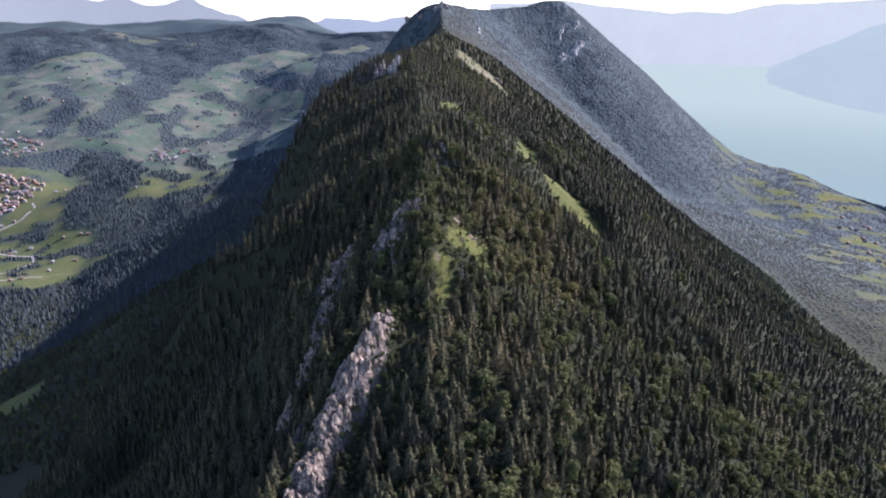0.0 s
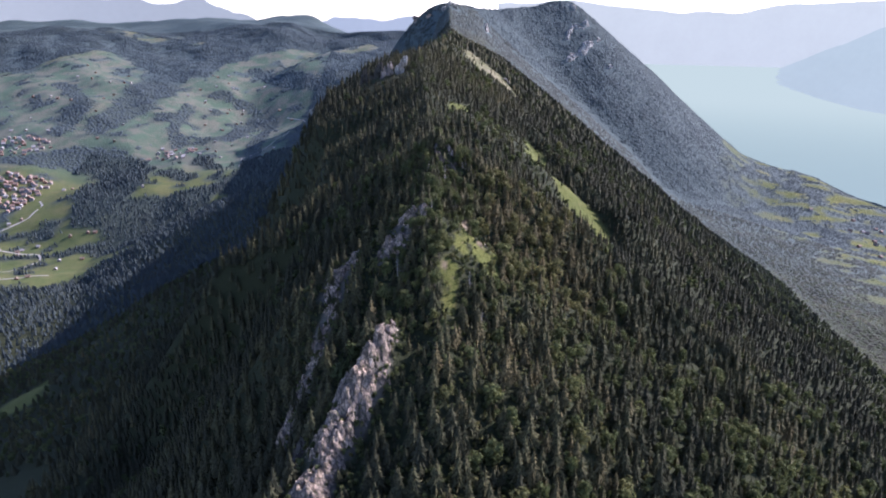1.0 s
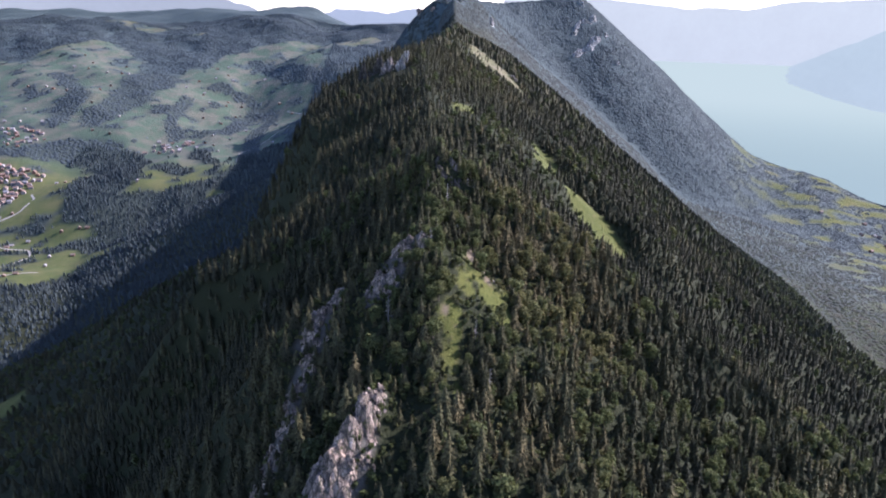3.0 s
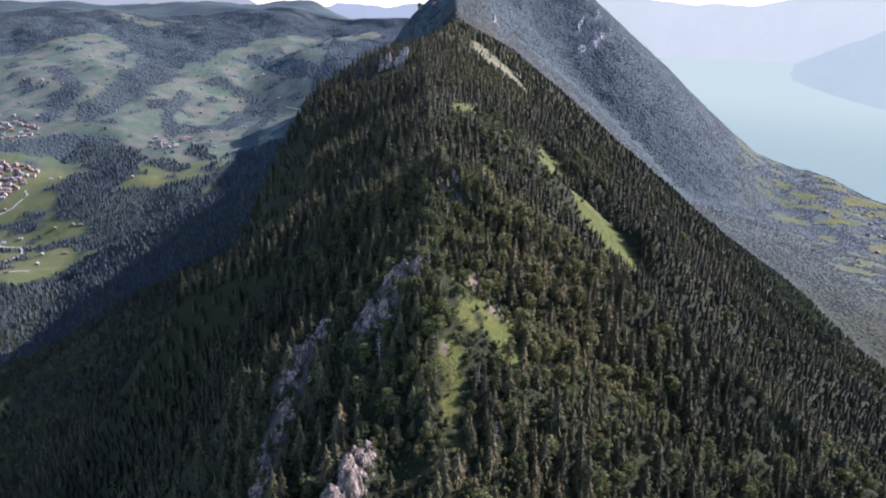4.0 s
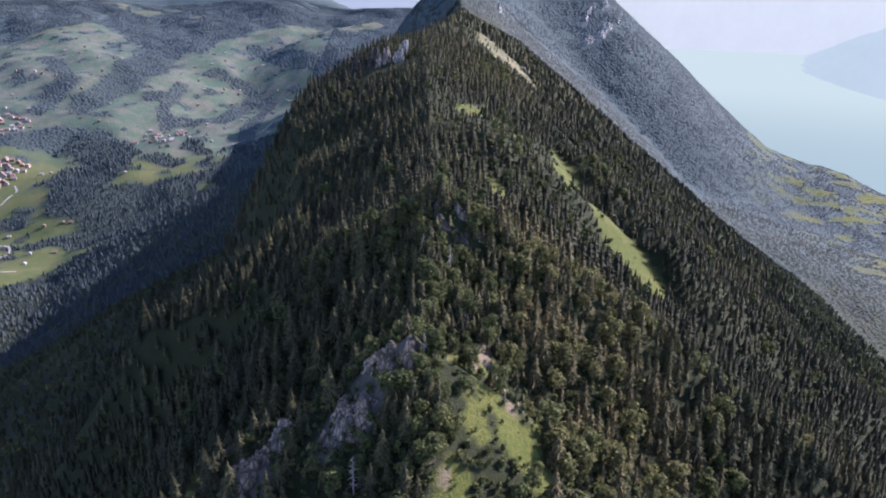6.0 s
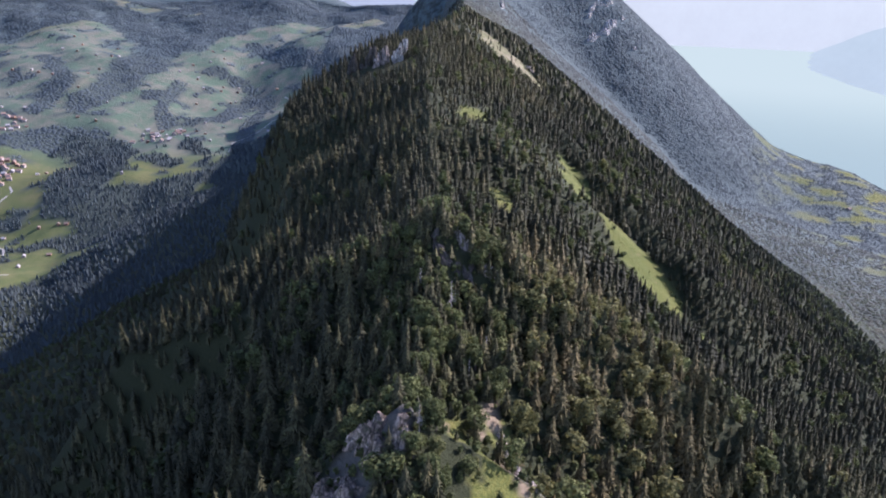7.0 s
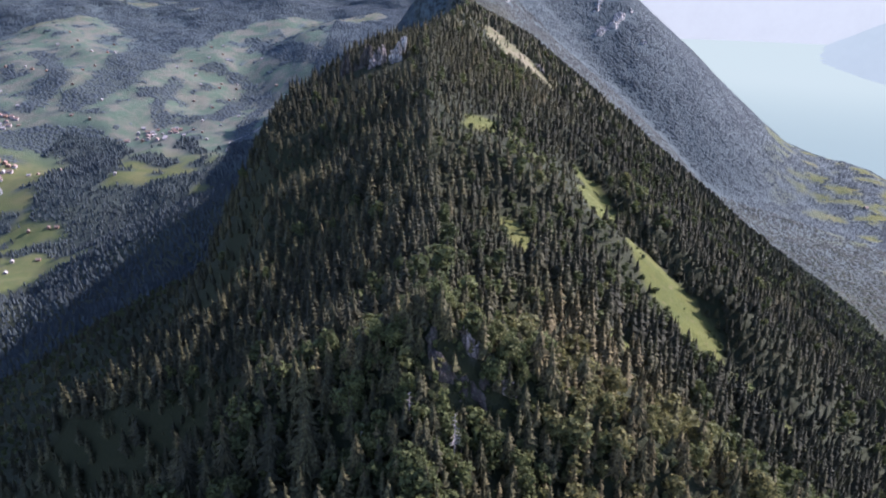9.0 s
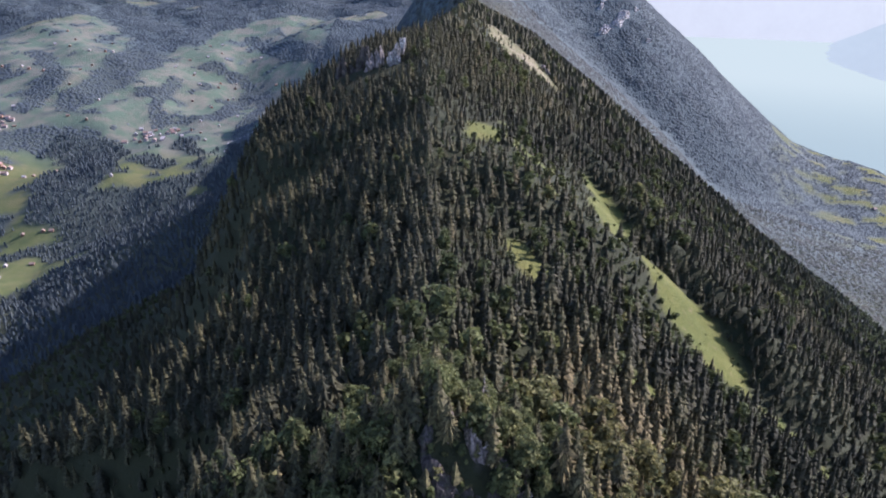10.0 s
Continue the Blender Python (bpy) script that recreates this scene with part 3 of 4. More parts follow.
def plant(name, label, shapes, x, y, size, tint, mat, rng, category="forest"):
    """Many trees as one piece of forest."""
    # share of painted haze in each tree's colour, growing with distance
    haze_tint = 0.85 * np.where(x < -200, 0.6 * step(y, 2100, 4000), step(y + 0.6 * np.maximum(np.abs(x) - 100, 0), 1300, 2900))
    if len(x) == 0:
        return
    z = height(x, y)
    p, k = far(np.stack([x, y, z], -1))
    lean_x, lean_y = (height(x + 8, y) - height(x - 8, y)) / 16, (height(x, y + 8) - height(x, y - 8)) / 16
    pick = rng.randint(0, len(shapes), len(x))
    turn = rng.uniform(0, 6.28, len(x))
    fat = rng.uniform(0.8, 1.25, len(x))
    vs, fs, ts, cs, base = [], [], [], [], 0
    for i, (v, f) in enumerate(shapes):
        s = np.flatnonzero(pick == i)
        if len(s) == 0:
            continue
        h = (size[s] * k[s])[:, None]
        c, n = np.cos(turn[s])[:, None], np.sin(turn[s])[:, None]
        wx, wy = v[None, :, 0] * fat[s, None], v[None, :, 1] * fat[s, None]
        q = np.stack([(wx * c - wy * n) * h, (wx * n + wy * c) * h, v[None, :, 2] * h], -1) + p[s][:, None]
        if shapes is CANOPY:
            q[..., 2] += lean_x[s, None] * (q[..., 0] - p[s, 0][:, None]) + lean_y[s, None] * (q[..., 1] - p[s, 1][:, None])
        vs.append(q.reshape(-1, 3))
        fs.append((f[None] + base + (np.arange(len(s)) * len(v))[:, None, None]).reshape(-1, 3))
        ts.append(np.repeat(tint[s], len(v)))
        cs.append(np.repeat(haze_tint[s], len(v)))
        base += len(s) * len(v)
    me = mesh_of(name, np.concatenate(vs), np.concatenate(fs), [mat], [("tint", np.concatenate(ts)), ("haze_tint", np.concatenate(cs))], shapes is CANOPY)
    tagged(new(name, me), label, category, kind="stuff")


shape_rng = np.random.RandomState(3)
FINE_SPRUCE = [joined(spruce_shape(15, 11, shape_rng, 0.35, 0.6), trunk_shape(3, 0.3, 0.02)) for _ in range(7)]
FINE_BROAD = [joined(broad_shape(400, shape_rng, 0.052), trunk_shape(3, 0.5, 0.03)) for _ in range(6)]
NEAR_SPRUCE = [joined(spruce_shape(7, 6, shape_rng), trunk_shape(3, 0.3, 0.02)) for _ in range(6)]
MID_SPRUCE = [spruce_shape(8, 5, shape_rng) for _ in range(6)]
FAR_SPRUCE = [skirt_shape(2, 3, shape_rng) for _ in range(4)]
NEAR_BROAD = [joined(broad_shape(150, shape_rng, 0.088), trunk_shape(3, 0.5, 0.03)) for _ in range(5)]
MID_BROAD = [broad_shape(70, shape_rng, 0.125) for _ in range(4)]
CANOPY = [canopy_shape(shape_rng) for _ in range(8)]
FAR_BROAD = [broad_shape(14, shape_rng, 0.26) for _ in range(4)]


def forest_zone(x0, x1, y0, y1, gap, spruces, broads, broad_share, lo, hi, seed, skip):
    x, y, rng = scatter(x0, x1, y0, y1, gap, seed)
    keep = (meadow(x, y) < 0.45) & ((bare(x, y) < 0.5) | (rng.uniform(0, 1, len(x)) < 0.12))
    keep &= ~skip(x, y) & (x < 0.85 * np.maximum(y, 150) + 200) & (x > -0.74 * np.maximum(y, 150) - 150)
    keep &= height(x, y) > LAKE_Z + 4
    x, y = x[keep], y[keep]
    size = rng.uniform(lo, hi, len(x)) * (1 + 0.2 * fbm(x, y, 60, 5, 2))
    # trees shrunk to show the towers to the camera and keep the wall lit
    size = size * (1 - 0.4 * step(y, 915, 935) * step(985 - y, 0, 5) * step(x, -120, -108) * step(-52 - x, 0, 10))
    dist, _ = to_line(x - 9, y, WALL)
    size = size * (0.5 + 0.5 * step(dist, 7, 13))
    for line in CLEARINGS:
        dist, wide = to_line(x, y, line)
        below = np.interp(y, [p[1] for p in line[::-1]], [p[0] for p in line[::-1]]) > x
        size = size * np.where(below & (wide > 6), 0.6 + 0.4 * step(dist - wide, 10, 60), 1.0)
    # light painted into tint: sunny crest warmer and lighter, shaded left flank darker
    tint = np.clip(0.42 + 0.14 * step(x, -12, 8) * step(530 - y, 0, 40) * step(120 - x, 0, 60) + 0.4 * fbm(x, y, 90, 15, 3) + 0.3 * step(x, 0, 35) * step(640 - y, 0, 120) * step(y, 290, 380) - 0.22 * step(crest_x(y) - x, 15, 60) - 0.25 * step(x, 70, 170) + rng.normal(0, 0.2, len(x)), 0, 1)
    b = rng.uniform(0, 1, len(x)) < broad_share(x, y)
    # distant trees take the materials with painted haze
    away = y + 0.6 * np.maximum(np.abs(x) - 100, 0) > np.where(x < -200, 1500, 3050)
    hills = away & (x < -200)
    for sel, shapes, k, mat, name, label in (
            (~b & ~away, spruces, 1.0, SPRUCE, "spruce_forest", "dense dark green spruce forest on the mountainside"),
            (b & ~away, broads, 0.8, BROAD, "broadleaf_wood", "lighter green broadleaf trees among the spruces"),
            (hills, spruces, 1.0, HILL_WOOD, "hillside_wood", "woods across the valley, tinted for haze"),
            (~b & away & ~hills, spruces, 1.0, FAR_WOOD, "spruce_forest", "far spruce forest on the mountainside, tinted for haze"),
            (b & away & ~hills, broads, 0.8, FAR_WOOD, "broadleaf_wood", "far broadleaf wood on the lower slopes, tinted for haze")):
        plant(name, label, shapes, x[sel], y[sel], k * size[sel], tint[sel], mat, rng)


def share_near(x, y):
    return np.clip(0.16 + 0.35 * fbm(x, y, 80, 91, 2) + 0.22 * (x > crest_x(y)) - 0.3 * step(y, 480, 560) - 0.25 * step(crest_x(y) - x, 15, 40), 0.03, 0.75)


def share_far(x, y):
    return np.clip(0.1 + 0.5 * step(x, 500, 1000) + 0.45 * step(-x, 350, 600), 0, 0.6)


IN_FIRST = lambda x, y: (y > 285) & (y < 470) & (x - crest_x(y) > -20) & (x - crest_x(y) < 24)
IN_NEAR = lambda x, y: (x > -260) & (x < 330) & (y < 640)
IN_MID = lambda x, y: (x > -420) & (x < 560) & (y < 1150)
IN_FAR = lambda x, y: (x > 0) & (x < 1700) & (y < 3700)
IN_LEFT = lambda x, y: (x > -1400) & (x < 0) & (y < 2500)
forest_zone(-150, 200, 100, 480, 6.6, FINE_SPRUCE, FINE_BROAD, share_near, 8, 19, 108, IN_FIRST)
forest_zone(-260, 330, 100, 640, 6.8, NEAR_SPRUCE, NEAR_BROAD, share_near, 9, 20, 101, lambda x, y: (x > -150) & (x < 200) & (y < 480))
forest_zone(-420, 560, 100, 1150, 8.8, MID_SPRUCE, MID_BROAD, share_near, 9, 19, 102, IN_NEAR)
forest_zone(-62, 44, 396, 436, 3.3, NEAR_SPRUCE, NEAR_BROAD, share_near, 5, 11, 113, lambda x, y: (np.hypot(x + 4, (y - 423) * 2.2) < 9) | (bare(x, y) > 0.5))
forest_zone(-330, -50, 180, 760, 5.2, MID_SPRUCE, MID_BROAD, lambda x, y: 0.05 + 0 * x, 8, 17, 112, lambda x, y: height(x, y) > crest_z(y) - 0.75 * (crest_x(y) - x) - 12)
forest_zone(-260, 330, -180, 100, 9.4, MID_SPRUCE, MID_BROAD, share_near, 11, 23, 111, lambda x, y: x > 1e6)
IN_NEXT = lambda x, y: (x > 0) & (x < 900) & (y < 1900)
forest_zone(0, 900, 500, 1900, 9.4, FAR_SPRUCE, FAR_BROAD, share_far, 9, 15, 103, IN_MID)
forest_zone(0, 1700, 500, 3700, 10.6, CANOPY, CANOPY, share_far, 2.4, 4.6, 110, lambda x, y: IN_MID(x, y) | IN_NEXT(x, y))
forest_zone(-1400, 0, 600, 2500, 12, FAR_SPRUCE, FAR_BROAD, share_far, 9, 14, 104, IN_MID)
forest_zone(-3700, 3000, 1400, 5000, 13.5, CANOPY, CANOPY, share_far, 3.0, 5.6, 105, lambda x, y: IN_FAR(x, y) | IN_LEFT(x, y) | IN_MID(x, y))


def open_by(x, y):
    """1 on the near side of the crest's grass, where trees are thinned and lowered to fit the camera's view."""
    return np.max([meadow(x + a, y + b) for a, b in ((0, 5), (0, 10), (0, 15), (0, 20))], axis=0) * (np.hypot(x - 8, (y - 335) / 2.5) < 32)


def build_shrubs():
    """Low bushes and young trees over the crest's grass and rock."""
    x, y, rng = scatter(-90, 110, 170, 480, 2.7, 303)
    k = (rng.uniform(0, 1, len(x)) < np.where(meadow(x, y) > 0.5, 0.24, 0.8)) & (np.abs(x - crest_x(y)) < 75)
    x, y = x[k], y[k]
    shapes = [broad_shape(44, rng, 0.2) for _ in range(5)]
    plant("shrubs", "low green and brownish shrubs on the crest", shapes, x, y, rng.uniform(0.8, 3.0, len(x)) * np.where(meadow(x, y) > 0.5, 0.65, 1.25), np.clip(rng.normal(0.5, 0.25, len(x)), 0, 1), BROAD, rng, "shrubs")
    x, y, rng = scatter(-10, 260, 600, 900, 5.5, 304)
    k = (meadow(x, y) > 0.5) & (rng.uniform(0, 1, len(x)) < np.where(x < 60, 0.4, np.clip(0.12 + 0.02 * (x - 160), 0.1, 0.4)))
    x, y = x[k], y[k]
    plant("shrubs", "scattered dark bushes on the steep pasture", shapes, x, y, rng.uniform(1.5, 4, len(x)), np.clip(rng.normal(0.3, 0.2, len(x)), 0, 1), BROAD, rng, "shrubs")
    x, y, rng = scatter(20, 130, 1150, 1390, 8, 305)
    k = (meadow(x, y) > 0.5) & (rng.uniform(0, 1, len(x)) < 0.13)
    x, y = x[k], y[k]
    plant("spruce_saplings", "young dark spruces scattered on the dry meadow", MID_SPRUCE, x, y, rng.uniform(3, 10, len(x)), rng.uniform(0.1, 0.5, len(x)), SPRUCE, rng, "trees")


build_shrubs()
forest_zone(-170, 340, 150, 640, 4.4, [skirt_shape(3, 3, shape_rng) for _ in range(4)], [broad_shape(16, shape_rng, 0.24) for _ in range(4)], share_near, 2, 6, 106, lambda x, y: open_by(x, y) > 0.3)
forest_zone(280, 560, 300, 1150, 7.0, [skirt_shape(2, 3, shape_rng) for _ in range(4)], [broad_shape(12, shape_rng, 0.28) for _ in range(4)], share_near, 4, 8, 114, lambda x, y: (x < 340) & (y < 640))
forest_zone(-190, 280, 600, 1250, 6.2, [skirt_shape(2, 3, shape_rng) for _ in range(4)], [broad_shape(12, shape_rng, 0.28) for _ in range(4)], share_near, 3, 7, 109, lambda x, y: x > 1e6)

# ---- single trees along the crest ----


def part(name, me, parent, label="", place=None):
    ob = new(name, me)
    ob.parent = parent
    if place is not None:
        ob.matrix_basis = place
    return tagged(ob, label)


def tree_model(kind, rng, i):
    """A tree as an empty with a trunk and a crown, one metre high."""
    tree = new(kind)
    tree.empty_display_size = 0.1
    if kind == "dead_tree":
        tv, tf = trunk_shape(6, 1.0, 0.022)
        part("trunk", mesh_of("trunk", tv, tf, [DEADWOOD]), tree)
        vs, fs = [], []
        for k in range(34):
            z, a = rng.uniform(0.25, 0.95), rng.uniform(0, 6.28)
            r = 0.2 * (1.05 - z) + 0.03
            c, n = math.cos(a), math.sin(a)
            b = len(vs)
            w = 0.006
            vs += [(-w * n, w * c, z), (w * n, -w * c, z), (0, 0, z + 2 * w), (r * c, r * n, z + rng.uniform(-0.06, 0.05))]
            fs += [(b, b + 1, b + 3), (b + 1, b + 2, b + 3), (b + 2, b, b + 3)]
        tagged(part("branches", mesh_of("branches", vs, fs, [DEADWOOD]), tree), kind="stuff")
    elif kind == "spruce_tree":
        tv, tf = trunk_shape(7, 0.9, 0.02)
        part("trunk", mesh_of("trunk", tv, tf, [BARK]), tree)
        v, f = spruce_shape(18, 13, rng, 0.35, 0.6)
        part("crown", mesh_of("crown", v, f, [SPRUCE], [("tint", np.full(len(v), 0.25 + 0.12 * i))]), tree)
    else:
        tv, tf = trunk_shape(7, 0.7, 0.028)
        part("trunk", mesh_of("trunk", tv, tf, [BARK]), tree)
        v, f = broad_shape(760, rng, 0.042)
        part("crown", mesh_of("crown", v, f, [BROAD], [("tint", np.full(len(v), 0.3 + 0.15 * i))]), tree)
    return tree


def crest_trees():
    rng = np.random.RandomState(44)
    words = {"spruce_tree": ("dark green spruce tree on the ridge crest", "tree"), "broadleaf_tree": ("light green broadleaf tree on the ridge crest", "tree"),
             "dead_tree": ("bare grey dead tree standing on the ridge", "dead tree")}
    models = {k: [tree_model(k, rng, i) for i in range(n)] for k, n in (("spruce_tree", 5), ("broadleaf_tree", 4), ("dead_tree", 2))}
    used = set()
    x, y, r2 = scatter(-70, 40, 280, 475, 4.1, 77)
    ok = IN_FIRST(x, y) & (meadow(x, y) < 0.45) & (bare(x, y) < 0.5) & (r2.uniform(0, 1, len(x)) > 0.75 * open_by(x, y))
    x, y = x[ok], y[ok]
    for px, py, pz, b, low in zip(x, y, height(x, y), share_near(x, y), open_by(x, y)):
        u = rng.rand()
        kind = "dead_tree" if u > 0.97 else "broadleaf_tree" if u < b else "spruce_tree"
        i = rng.randint(len(models[kind]))
        m = models[kind][i]
        h = rng.uniform(6.5, 14) * (0.8 if kind == "broadleaf_tree" else 1) * (1 - 0.6 * low)
        at = pose(px, py, float(pz) - 0.2, 0, 0, rng.uniform(0, 360))
        fat = rng.uniform(0.85, 1.2)
        if (kind, i) not in used:
            used.add((kind, i))
            m.scale = (h * fat, h * fat, h)
            m.matrix_basis = at @ Matrix.Diagonal((*m.scale, 1))
            tagged(m, *words[kind], "trees along the crest")
        else:
            c = copy_thing(m, at)
            c.scale = (h * fat, h * fat, h)
    for k, ms in models.items():
        for i, m in enumerate(ms):
            if (k, i) not in used:
                for o in (*m.children_recursive, m):
                    bpy.data.objects.remove(o)


DEADWOOD = plain("weathered_grey_wood", (0.19, 0.175, 0.15), 0.9, 0.3, 4.0)

# ---- rocks ----


def crag_mesh(seed, mat):
    """An angular broken block of rock about one metre in half size."""
    rng = np.random.RandomState(seed + 900)
    bm = bmesh.new()
    for _ in range(17):
        p = rng.normal(size=3)
        p = p / np.linalg.norm(p) * rng.uniform(0.75, 1.1)
        bm.verts.new(p)
    bmesh.ops.convex_hull(bm, input=bm.verts)
    bmesh.ops.subdivide_edges(bm, edges=bm.edges, cuts=3, use_grid_fill=True)
    off = Vector((seed * 5.3, seed * 2.9, seed * 7.1))
    for v in bm.verts:
        q = v.co * 2.2 + off
        dist, _ = noise.voronoi(Vector((q.x, q.y, q.z * 0.5)))
        v.co *= 1 + 0.16 * noise.fractal(q, 0.8, 2.1, 4) - 0.12 * (dist[1] - dist[0] < 0.15)
    bmesh.ops.triangulate(bm, faces=bm.faces)
    me = bpy.data.meshes.new("crag")
    bm.to_mesh(me)
    bm.free()
    me.materials.append(mat)
    return me


CRAGS = [crag_mesh(k, ROCK) for k in range(9)]
PALE_CRAGS = [crag_mesh(k + 20, PALE_ROCK) for k in range(6)]
WHITE_CRAGS = [crag_mesh(k + 30, WHITE_ROCK) for k in range(4)]
DARK_CRAGS = [crag_mesh(k + 40, DARK_ROCK) for k in range(4)]


def rock_mass(label, lumps, seed, crags=CRAGS):
    """An outcrop of many broken crags. lumps: x, y, z of the middle, three half sizes and a turn; each is built up of smaller blocks."""
    rng = np.random.RandomState(seed)
    base = new("rock_outcrop")
    x0, y0, z0 = lumps[0][:3]
    base.location = (x0, y0, z0)
    tagged(base, label, "rock", "limestone outcrops")
    for x, y, z, rx, ry, rz, turn in lumps:
        for k in range(8):
            a, f = rng.uniform(0, 6.28), 0.0 if k == 0 else rng.uniform(0.35, 0.9)
            g = 0.75 if k == 0 else rng.uniform(0.25, 0.55)
            c = Vector((x - x0 + f * rx * math.cos(a), y - y0 + f * ry * math.sin(a), z - z0 + (0 if k == 0 else rng.uniform(-0.5, 0.35) * rz)))
            ob = part("crag", crags[rng.randint(len(crags))], base)
            ob.matrix_basis = pose(*c, rng.uniform(-25, 25), rng.uniform(-25, 25), rng.uniform(0, 360)) @ Matrix.Diagonal((g * rx, g * ry, g * rz * 1.15, 1))
    return base


def rock_slabs(label, slabs, seed, crags):
    """A broken wall of upright slabs. slabs: x, y, z of the top, half width and height."""
    rng = np.random.RandomState(seed)
    base = new("rock_outcrop")
    x0, y0 = slabs[0][:2]
    z0 = slabs[0][2] - slabs[0][4]
    base.location = (x0, y0, z0)
    tagged(base, label, "rock", "limestone outcrops")
    for x, y, top, half, tall in slabs:
        for k in range(4):
            f = rng.uniform(0.75, 1.0) if k else 1.0
            c = Vector((x - x0 + (rng.uniform(-0.7, 0.7) * half if k else 0), y - y0 - k * 0.4 * half, top - z0 - tall * (1 - f / 2) - 0.05 * tall * k))
            part("crag", crags[rng.randint(len(crags))], base, "", pose(*c, rng.uniform(-5, 5), rng.uniform(-7, 7), rng.uniform(0, 360)) @ Matrix.Diagonal((half * (0.55 if k else 0.8), half * 0.8, f * tall * 0.55, 1)))
    return base


def on(x, y, up=0.0):
    return float(height(x, y)) + up


def rock_rib(label, line, seed, rise, mat, grain=1.0):
    """A craggy limestone rib along a broken line of (x, y, half width): a broken skin of ledges, cracks and blocks that sinks into the slope at its edges."""
    p = np.array(line, float)
    s = np.concatenate([[0], np.cumsum(np.hypot(*np.diff(p[:, :2], axis=0).T))])
    n, m = max(20, int(s[-1] / (0.7 * grain))), 44 if grain == 1 else 20
    t = np.linspace(0, s[-1], n)
    cx, cy, w = (np.interp(t, s, p[:, k]) for k in range(3))
    dx, dy = np.gradient(cx), np.gradient(cy)
    q = np.hypot(dx, dy)
    v = np.linspace(-1.25, 1.25, m)[:, None]
    x, y = cx - v * w * dy / q, cy + v * w * dx / q
    x, y = x + 1.6 * grain * fbm(x, y, 7 * grain, seed, 3), y + 1.6 * grain * fbm(x, y, 7 * grain, seed + 9, 3)
    ends = np.minimum(1, np.minimum(t, s[-1] - t) / (6 * grain))
    lift = rise * (1 - np.abs(v) ** 2.5) * ends
    block_h = np.floor(3 * (vnoise(x, y, 4.5 * grain, seed) + 1.2)) / 3
    crack = 1 - np.abs(vnoise(x * 1.3, y * 0.7, 3.2 * grain, seed + 4))
    z = height(x, y) + lift + grain * (2.4 * block_h * ends + 3.1 * fbm(x, y, 5 * grain, seed + 2, 5) - 2.4 * crack ** 5 - 2.6)
    base = new("rock_outcrop")
    base.location = (cx[n // 2], cy[n // 2], float(height(cx[n // 2], cy[n // 2])))
    tagged(base, label, "rock", "limestone outcrops")
    me = mesh_of("rock_face", np.stack([x, y, z], -1).reshape(-1, 3) - np.array(base.location), grid_faces(n, m), [mat])
    part("rock_face", me, base)
    rng = np.random.RandomState(seed + 70)
    blocks = {PALE_ROCK: PALE_CRAGS, WHITE_ROCK: WHITE_CRAGS, DARK_ROCK: DARK_CRAGS}.get(mat, CRAGS)
    for _ in range(int(s[-1] / (2.4 * grain))):
        i, j = rng.randint(2, n - 2), rng.randint(m // 5, m - m // 5)
        g = rng.uniform(0.9, 2.6) * grain
        c = Vector((x[j, i], y[j, i], z[j, i] - 0.2 * g)) - base.location
        part("crag", blocks[rng.randint(len(blocks))], base, "", pose(*c, rng.uniform(-30, 30), rng.uniform(-30, 30), rng.uniform(0, 360)) @ Matrix.Diagonal((g, 0.8 * g, 1.4 * g, 1)))
    return base


rock_rib("pale jagged limestone rib on the ridge crest", RIBS[0], 1, 4.0, ROCK)
rock_rib("dark overgrown rock flank beside the pale rib", RIBS[1], 31, 2.0, DARK_ROCK)
rock_rib("grey limestone rib below the crest", RIBS[2], 2, 3.0, ROCK)
rock_rib("steep grey limestone face under the crest", RIBS[3], 3, 3.2, ROCK)
rock_rib("narrow grey limestone rib in the forest", RIBS[4], 4, 3.5, ROCK)
rock_rib("small grey slab in the dark forest", RIBS[5], 5, 3.0, ROCK)
rock_rib("low pale stones in the crest meadow", RIBS[6], 33, 1.8, PALE_ROCK)
# sunlit rim of the knoll painted in with the paler rock
rock_rib("broken rock edge on a knoll, paled for sunlight", RIBS[7], 6, 2.4, PALE_ROCK, 0.5)
# shade of the knoll's face painted in by the darker rock
rock_rib("rock face under a knoll, darkened for shade", [(-12, 422, 2), (-8, 421.5, 4.5), (-2, 421.5, 4.5), (4, 421, 3)], 15, 1.6, DARK_ROCK)
rock_slabs("tall pale rock tower beside the spruces", [(-66, 979, -37, 3.2, 22), (-71, 976, -43, 4.2, 28), (-74, 974, -52, 4.4, 26), (-77, 978, -55, 3.5, 20)], 6, WHITE_CRAGS)
rock_slabs("pale broken rock wall among spruces", [(-86, 977, -50, 3.2, 20), (-90, 976, -54, 4.2, 22), (-95, 974, -60, 4.6, 20), (-99, 972, -65, 3.6, 18)], 7, PALE_CRAGS)
rock_slabs("dark wooded rock wall along the ridge edge", [(-101, 984, -50, 6, 32), (-108, 982, -58, 6, 30), (-115, 980, -66, 5, 26)], 11, DARK_CRAGS)
rock_slabs("dark grey rock pinnacle at the ridge edge", [(-122, 976, -52, 3.6, 40), (-126, 975, -60, 3.8, 40), (-129, 974, -72, 3.4, 30)], 8, DARK_CRAGS)
rock_mass("pale cliff below the summit", [(-28, 2925, on(-28, 2925, 12), 15, 10, 22, 10), (-4, 2915, on(-4, 2915, 14), 17, 10, 26, 10), (16, 2905, on(16, 2905, 8), 13, 10, 20, 10)], 9, WHITE_CRAGS)
rock_mass("grey cliff falling off behind the ridge", [(-146, 2990, on(-146, 2990, -5), 20, 24, 26, 0), (-94, 2940, on(-94, 2940, -6), 20, 22, 22, 0)], 13)
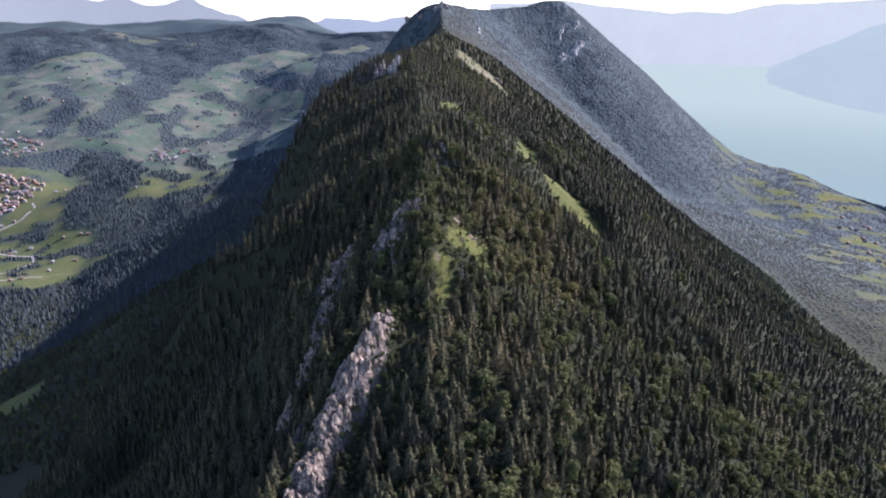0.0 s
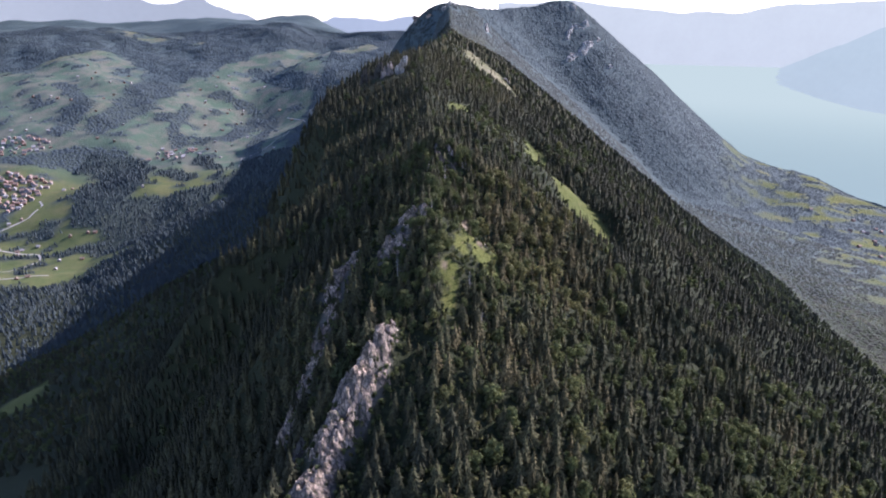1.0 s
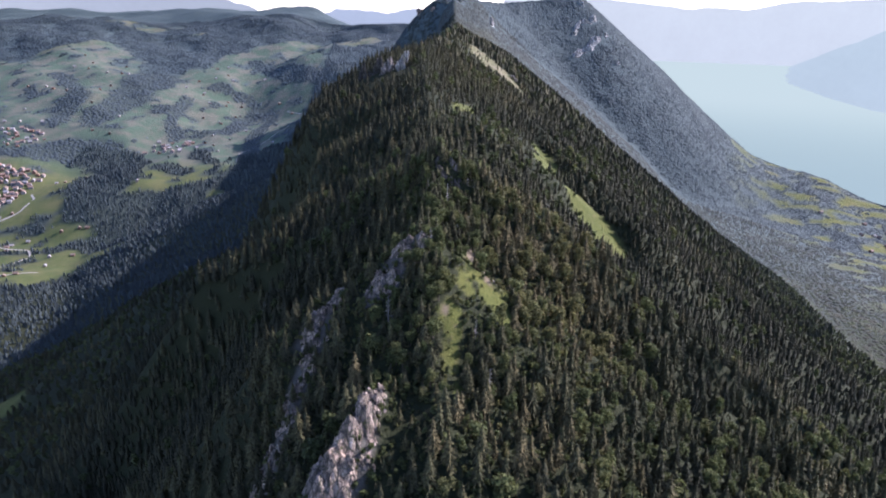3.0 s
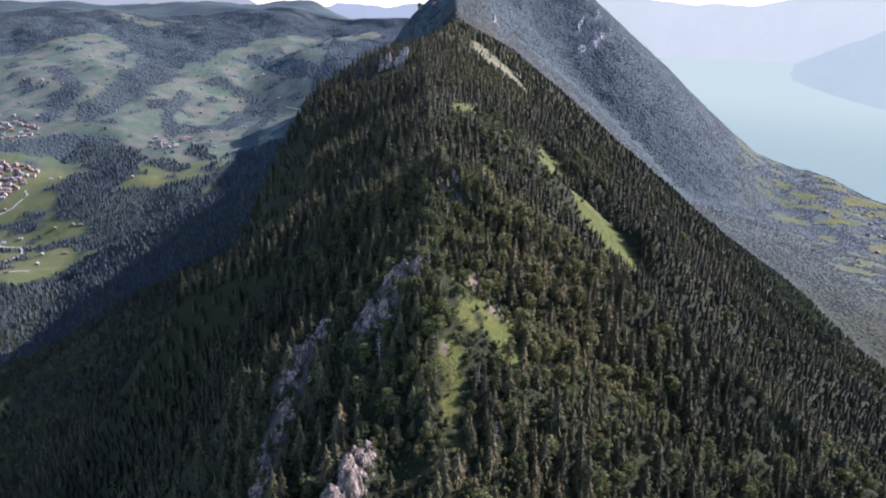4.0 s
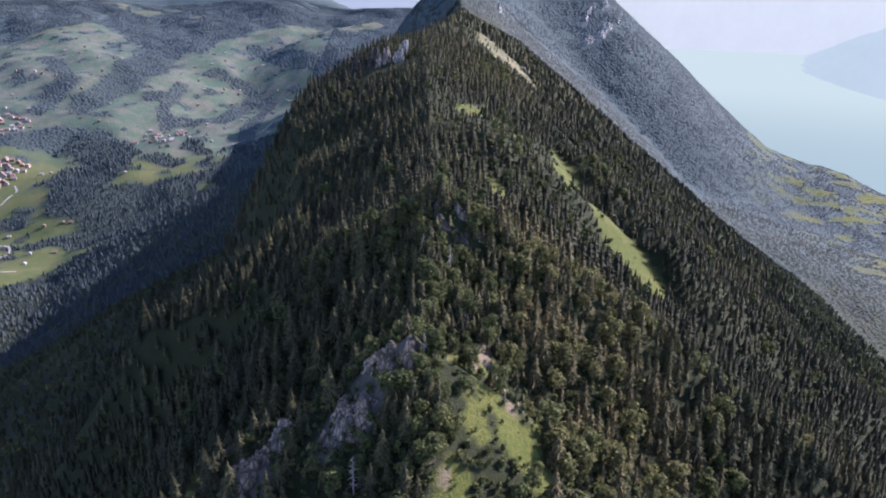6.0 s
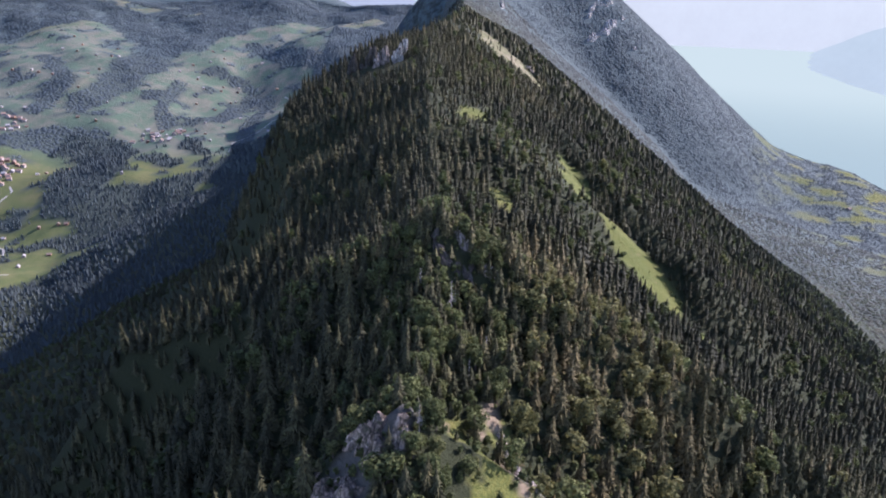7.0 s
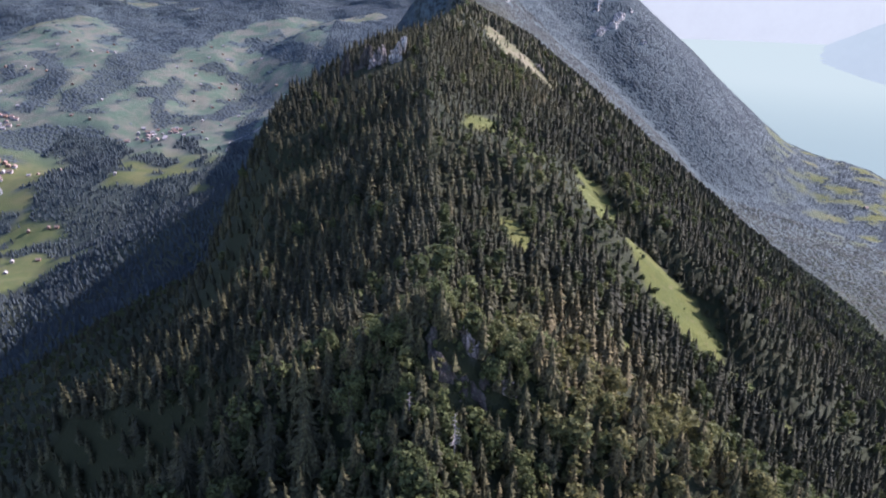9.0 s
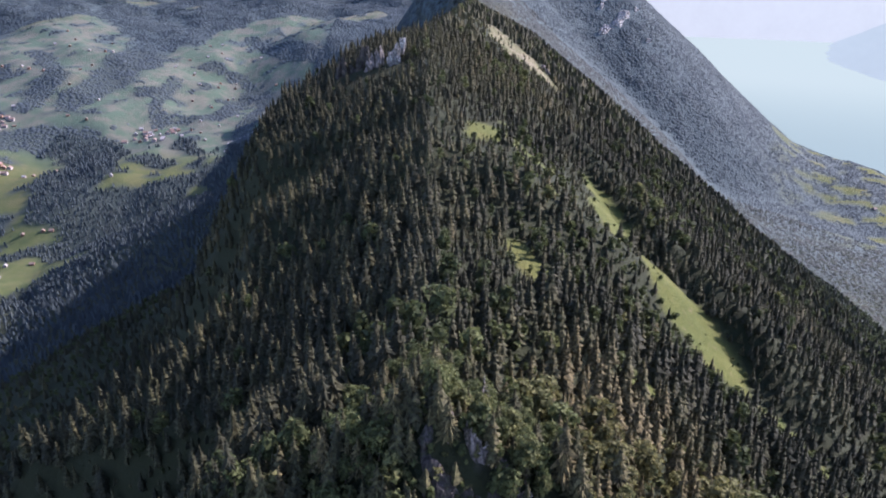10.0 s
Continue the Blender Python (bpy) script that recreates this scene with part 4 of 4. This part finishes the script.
for line, seed, words in zip(CLIFFS, range(20, 27), ("banded white limestone cliff under the peak", "broad white limestone cliff on the peak", "short white cliff beside a wooded edge", "small pale cliff on the wooded flank", "pale rock steps on the summit", "narrow white cliff streak on the flank", "small pale rocks above a dry meadow")):
    small = line[0][1] < 2000
    rock_rib(words, line, seed, 3.0 if small else 11.0, PALE_ROCK if small else WHITE_ROCK, 1.0 if small else 3.0)

# ---- tracks and houses in the valley ----
TRACK = plain("pale_gravel", (0.24, 0.23, 0.2), 0.95, 0.15, 0.2)


def track(label, points, wide):
    p = np.array(points, float)
    s = np.concatenate([[0], np.cumsum(np.hypot(*np.diff(p, axis=0).T))])
    t = np.linspace(0, s[-1], max(12, int(s[-1] / 10)))
    x, y = np.interp(t, s, p[:, 0]), np.interp(t, s, p[:, 1])
    x, y = x + 6 * vnoise(t, 0 * t, 60, 3), y + 6 * vnoise(t, 0 * t + 9, 60, 4)
    dx, dy = np.gradient(x), np.gradient(y)
    n = np.hypot(dx, dy)
    cols = [(x - w * dy / n, y + w * dx / n) for w in (-wide / 2, 0, wide / 2)]
    v = np.stack([np.stack([a, b, height(a, b) + 0.6], -1) for a, b in cols], 1).reshape(-1, 3)
    tagged(new("road", mesh_of("road", v, grid_faces(3, len(t)), [TRACK])), label, "road", kind="structure")


track("pale country lane through the meadows", [(-1500, 1900), (-1413, 1966), (-1368, 2018), (-1376, 2101), (-1420, 2170)], 6)
track("pale gravel track in a meadow", [(-1300, 1600), (-1225, 1659), (-1200, 1770), (-1230, 1815), (-1400, 1850)], 6)
track("pale gravel track at the wood's edge", [(-1260, 1540), (-1168, 1572), (-1082, 1627)], 7)
track("pale mountain lane on the hillside", [(-800, 2420), (-820, 2520), (-700, 2700), (-640, 2900), (-760, 3050)], 4)

WALLS = [plain("cream_render", (0.25, 0.225, 0.2)), plain("brown_timber", (0.16, 0.10, 0.065)), plain("grey_timber", (0.26, 0.22, 0.18))]
ROOFS = [plain("red_clay_roof", (0.17, 0.115, 0.09)), plain("brown_roof", (0.15, 0.11, 0.085)), plain("pale_tin_roof", (0.22, 0.21, 0.2))]
PANE = plain("dark_window", (0.05, 0.055, 0.06), 0.2)


def house_model(wall, roof, w, l, h, windows):
    house = new("house")

    def block(name, mat, verts, faces, label=""):
        me = bpy.data.meshes.new(name)
        me.from_pydata(verts, [], faces)
        me.materials.append(mat)
        return part(name, me, house, label)

    a, b, r = w / 2, l / 2, 0.38 * w
    block("wall", wall, [(-a, -b, -3), (a, -b, -3), (a, b, -3), (-a, b, -3), (-a, -b, h), (a, -b, h), (a, b, h), (-a, b, h), (0, -b, h + r), (0, b, h + r)],
          [(0, 1, 5, 8, 4), (2, 3, 7, 9, 6), (1, 2, 6, 5), (3, 0, 4, 7)])
    e, k, th = a + 1.0, b + 1.0, 0.35
    low = h - r / a
    vs = [(-e, -k, low), (0, -k, h + r), (e, -k, low), (e, k, low), (0, k, h + r), (-e, k, low)]
    vs += [(x, y, z + th) for x, y, z in vs]
    block("roof", roof, vs, [(0, 5, 4, 1), (1, 4, 3, 2), (6, 7, 10, 11), (7, 8, 9, 10), (0, 1, 7, 6), (1, 2, 8, 7), (2, 3, 9, 8), (3, 4, 10, 9), (4, 5, 11, 10), (5, 0, 6, 11)])
    for i in range(windows):
        x = -a + (i % 3 + 0.5) * w / 3
        z = 1.2 + 2.8 * (i // 3)
        block("window", PANE, [(x - 0.6, -b - 0.05, z), (x + 0.6, -b - 0.05, z), (x + 0.6, -b - 0.05, z + 1.3), (x - 0.6, -b - 0.05, z + 1.3)], [(0, 1, 2, 3)])
    return house


def settle(models, label, group, x0, x1, y0, y1, n, seed):
    rng = np.random.RandomState(seed)
    spots = []
    for _ in range(n * 30):
        if len(spots) == n:
            break
        x, y = rng.uniform(x0, x1), rng.uniform(y0, y1)
        if height(x, y) < LAKE_Z + 3 or any(math.hypot(x - a, y - b) < 15 for a, b in spots) or (group != "houses in the village" and meadow(x, y) < 0.6):
            continue
        spots.append((x, y))
        m = models[rng.randint(len(models))]
        q, k = far(np.array([[x, y, on(x, y)]]))
        c = copy_thing(m, pose(*q[0], 0, 0, rng.choice([20, 110, 200, 290]) + rng.uniform(-12, 12)))
        c.scale = (k[0],) * 3
        tagged(c, label, "house" if "barn" not in label else "barn", group)


chalets = [house_model(WALLS[0], ROOFS[0], 11, 13, 6.5, 6), house_model(WALLS[0], ROOFS[1], 12, 15, 6, 6), house_model(WALLS[1], ROOFS[0], 11, 12, 6, 6), house_model(WALLS[0], ROOFS[2], 10, 12, 6, 6)]
barns = [house_model(WALLS[1], ROOFS[1], 8, 10, 4, 0), house_model(WALLS[2], ROOFS[2], 8, 9, 4, 0)]
settle(chalets, "village house with pale walls and reddish roof", "houses in the village", -1610, -1435, 2060, 2290, 78, 5)
settle(chalets + barns, "small house on the hillside meadow", "houses on the hillside", -1760, -1560, 2420, 2560, 30, 6)
settle(chalets + barns, "small house in a hamlet on the slope", "houses in the hamlet", -1180, -1030, 2490, 2650, 26, 7)
settle(barns, "small timber barn standing in a meadow", "barns in the meadows", -1500, -1050, 1560, 2250, 24, 8)
settle(barns, "small timber barn standing on a steep meadow", "barns on the hillsides", -1900, -620, 2350, 3600, 60, 9)
settle(chalets, "house among trees near the lake shore", "houses near the lake", 1500, 2050, 2000, 2700, 30, 10)
for m in chalets + barns:
    for o in (*m.children_recursive, m):
        bpy.data.objects.remove(o)
crest_trees()
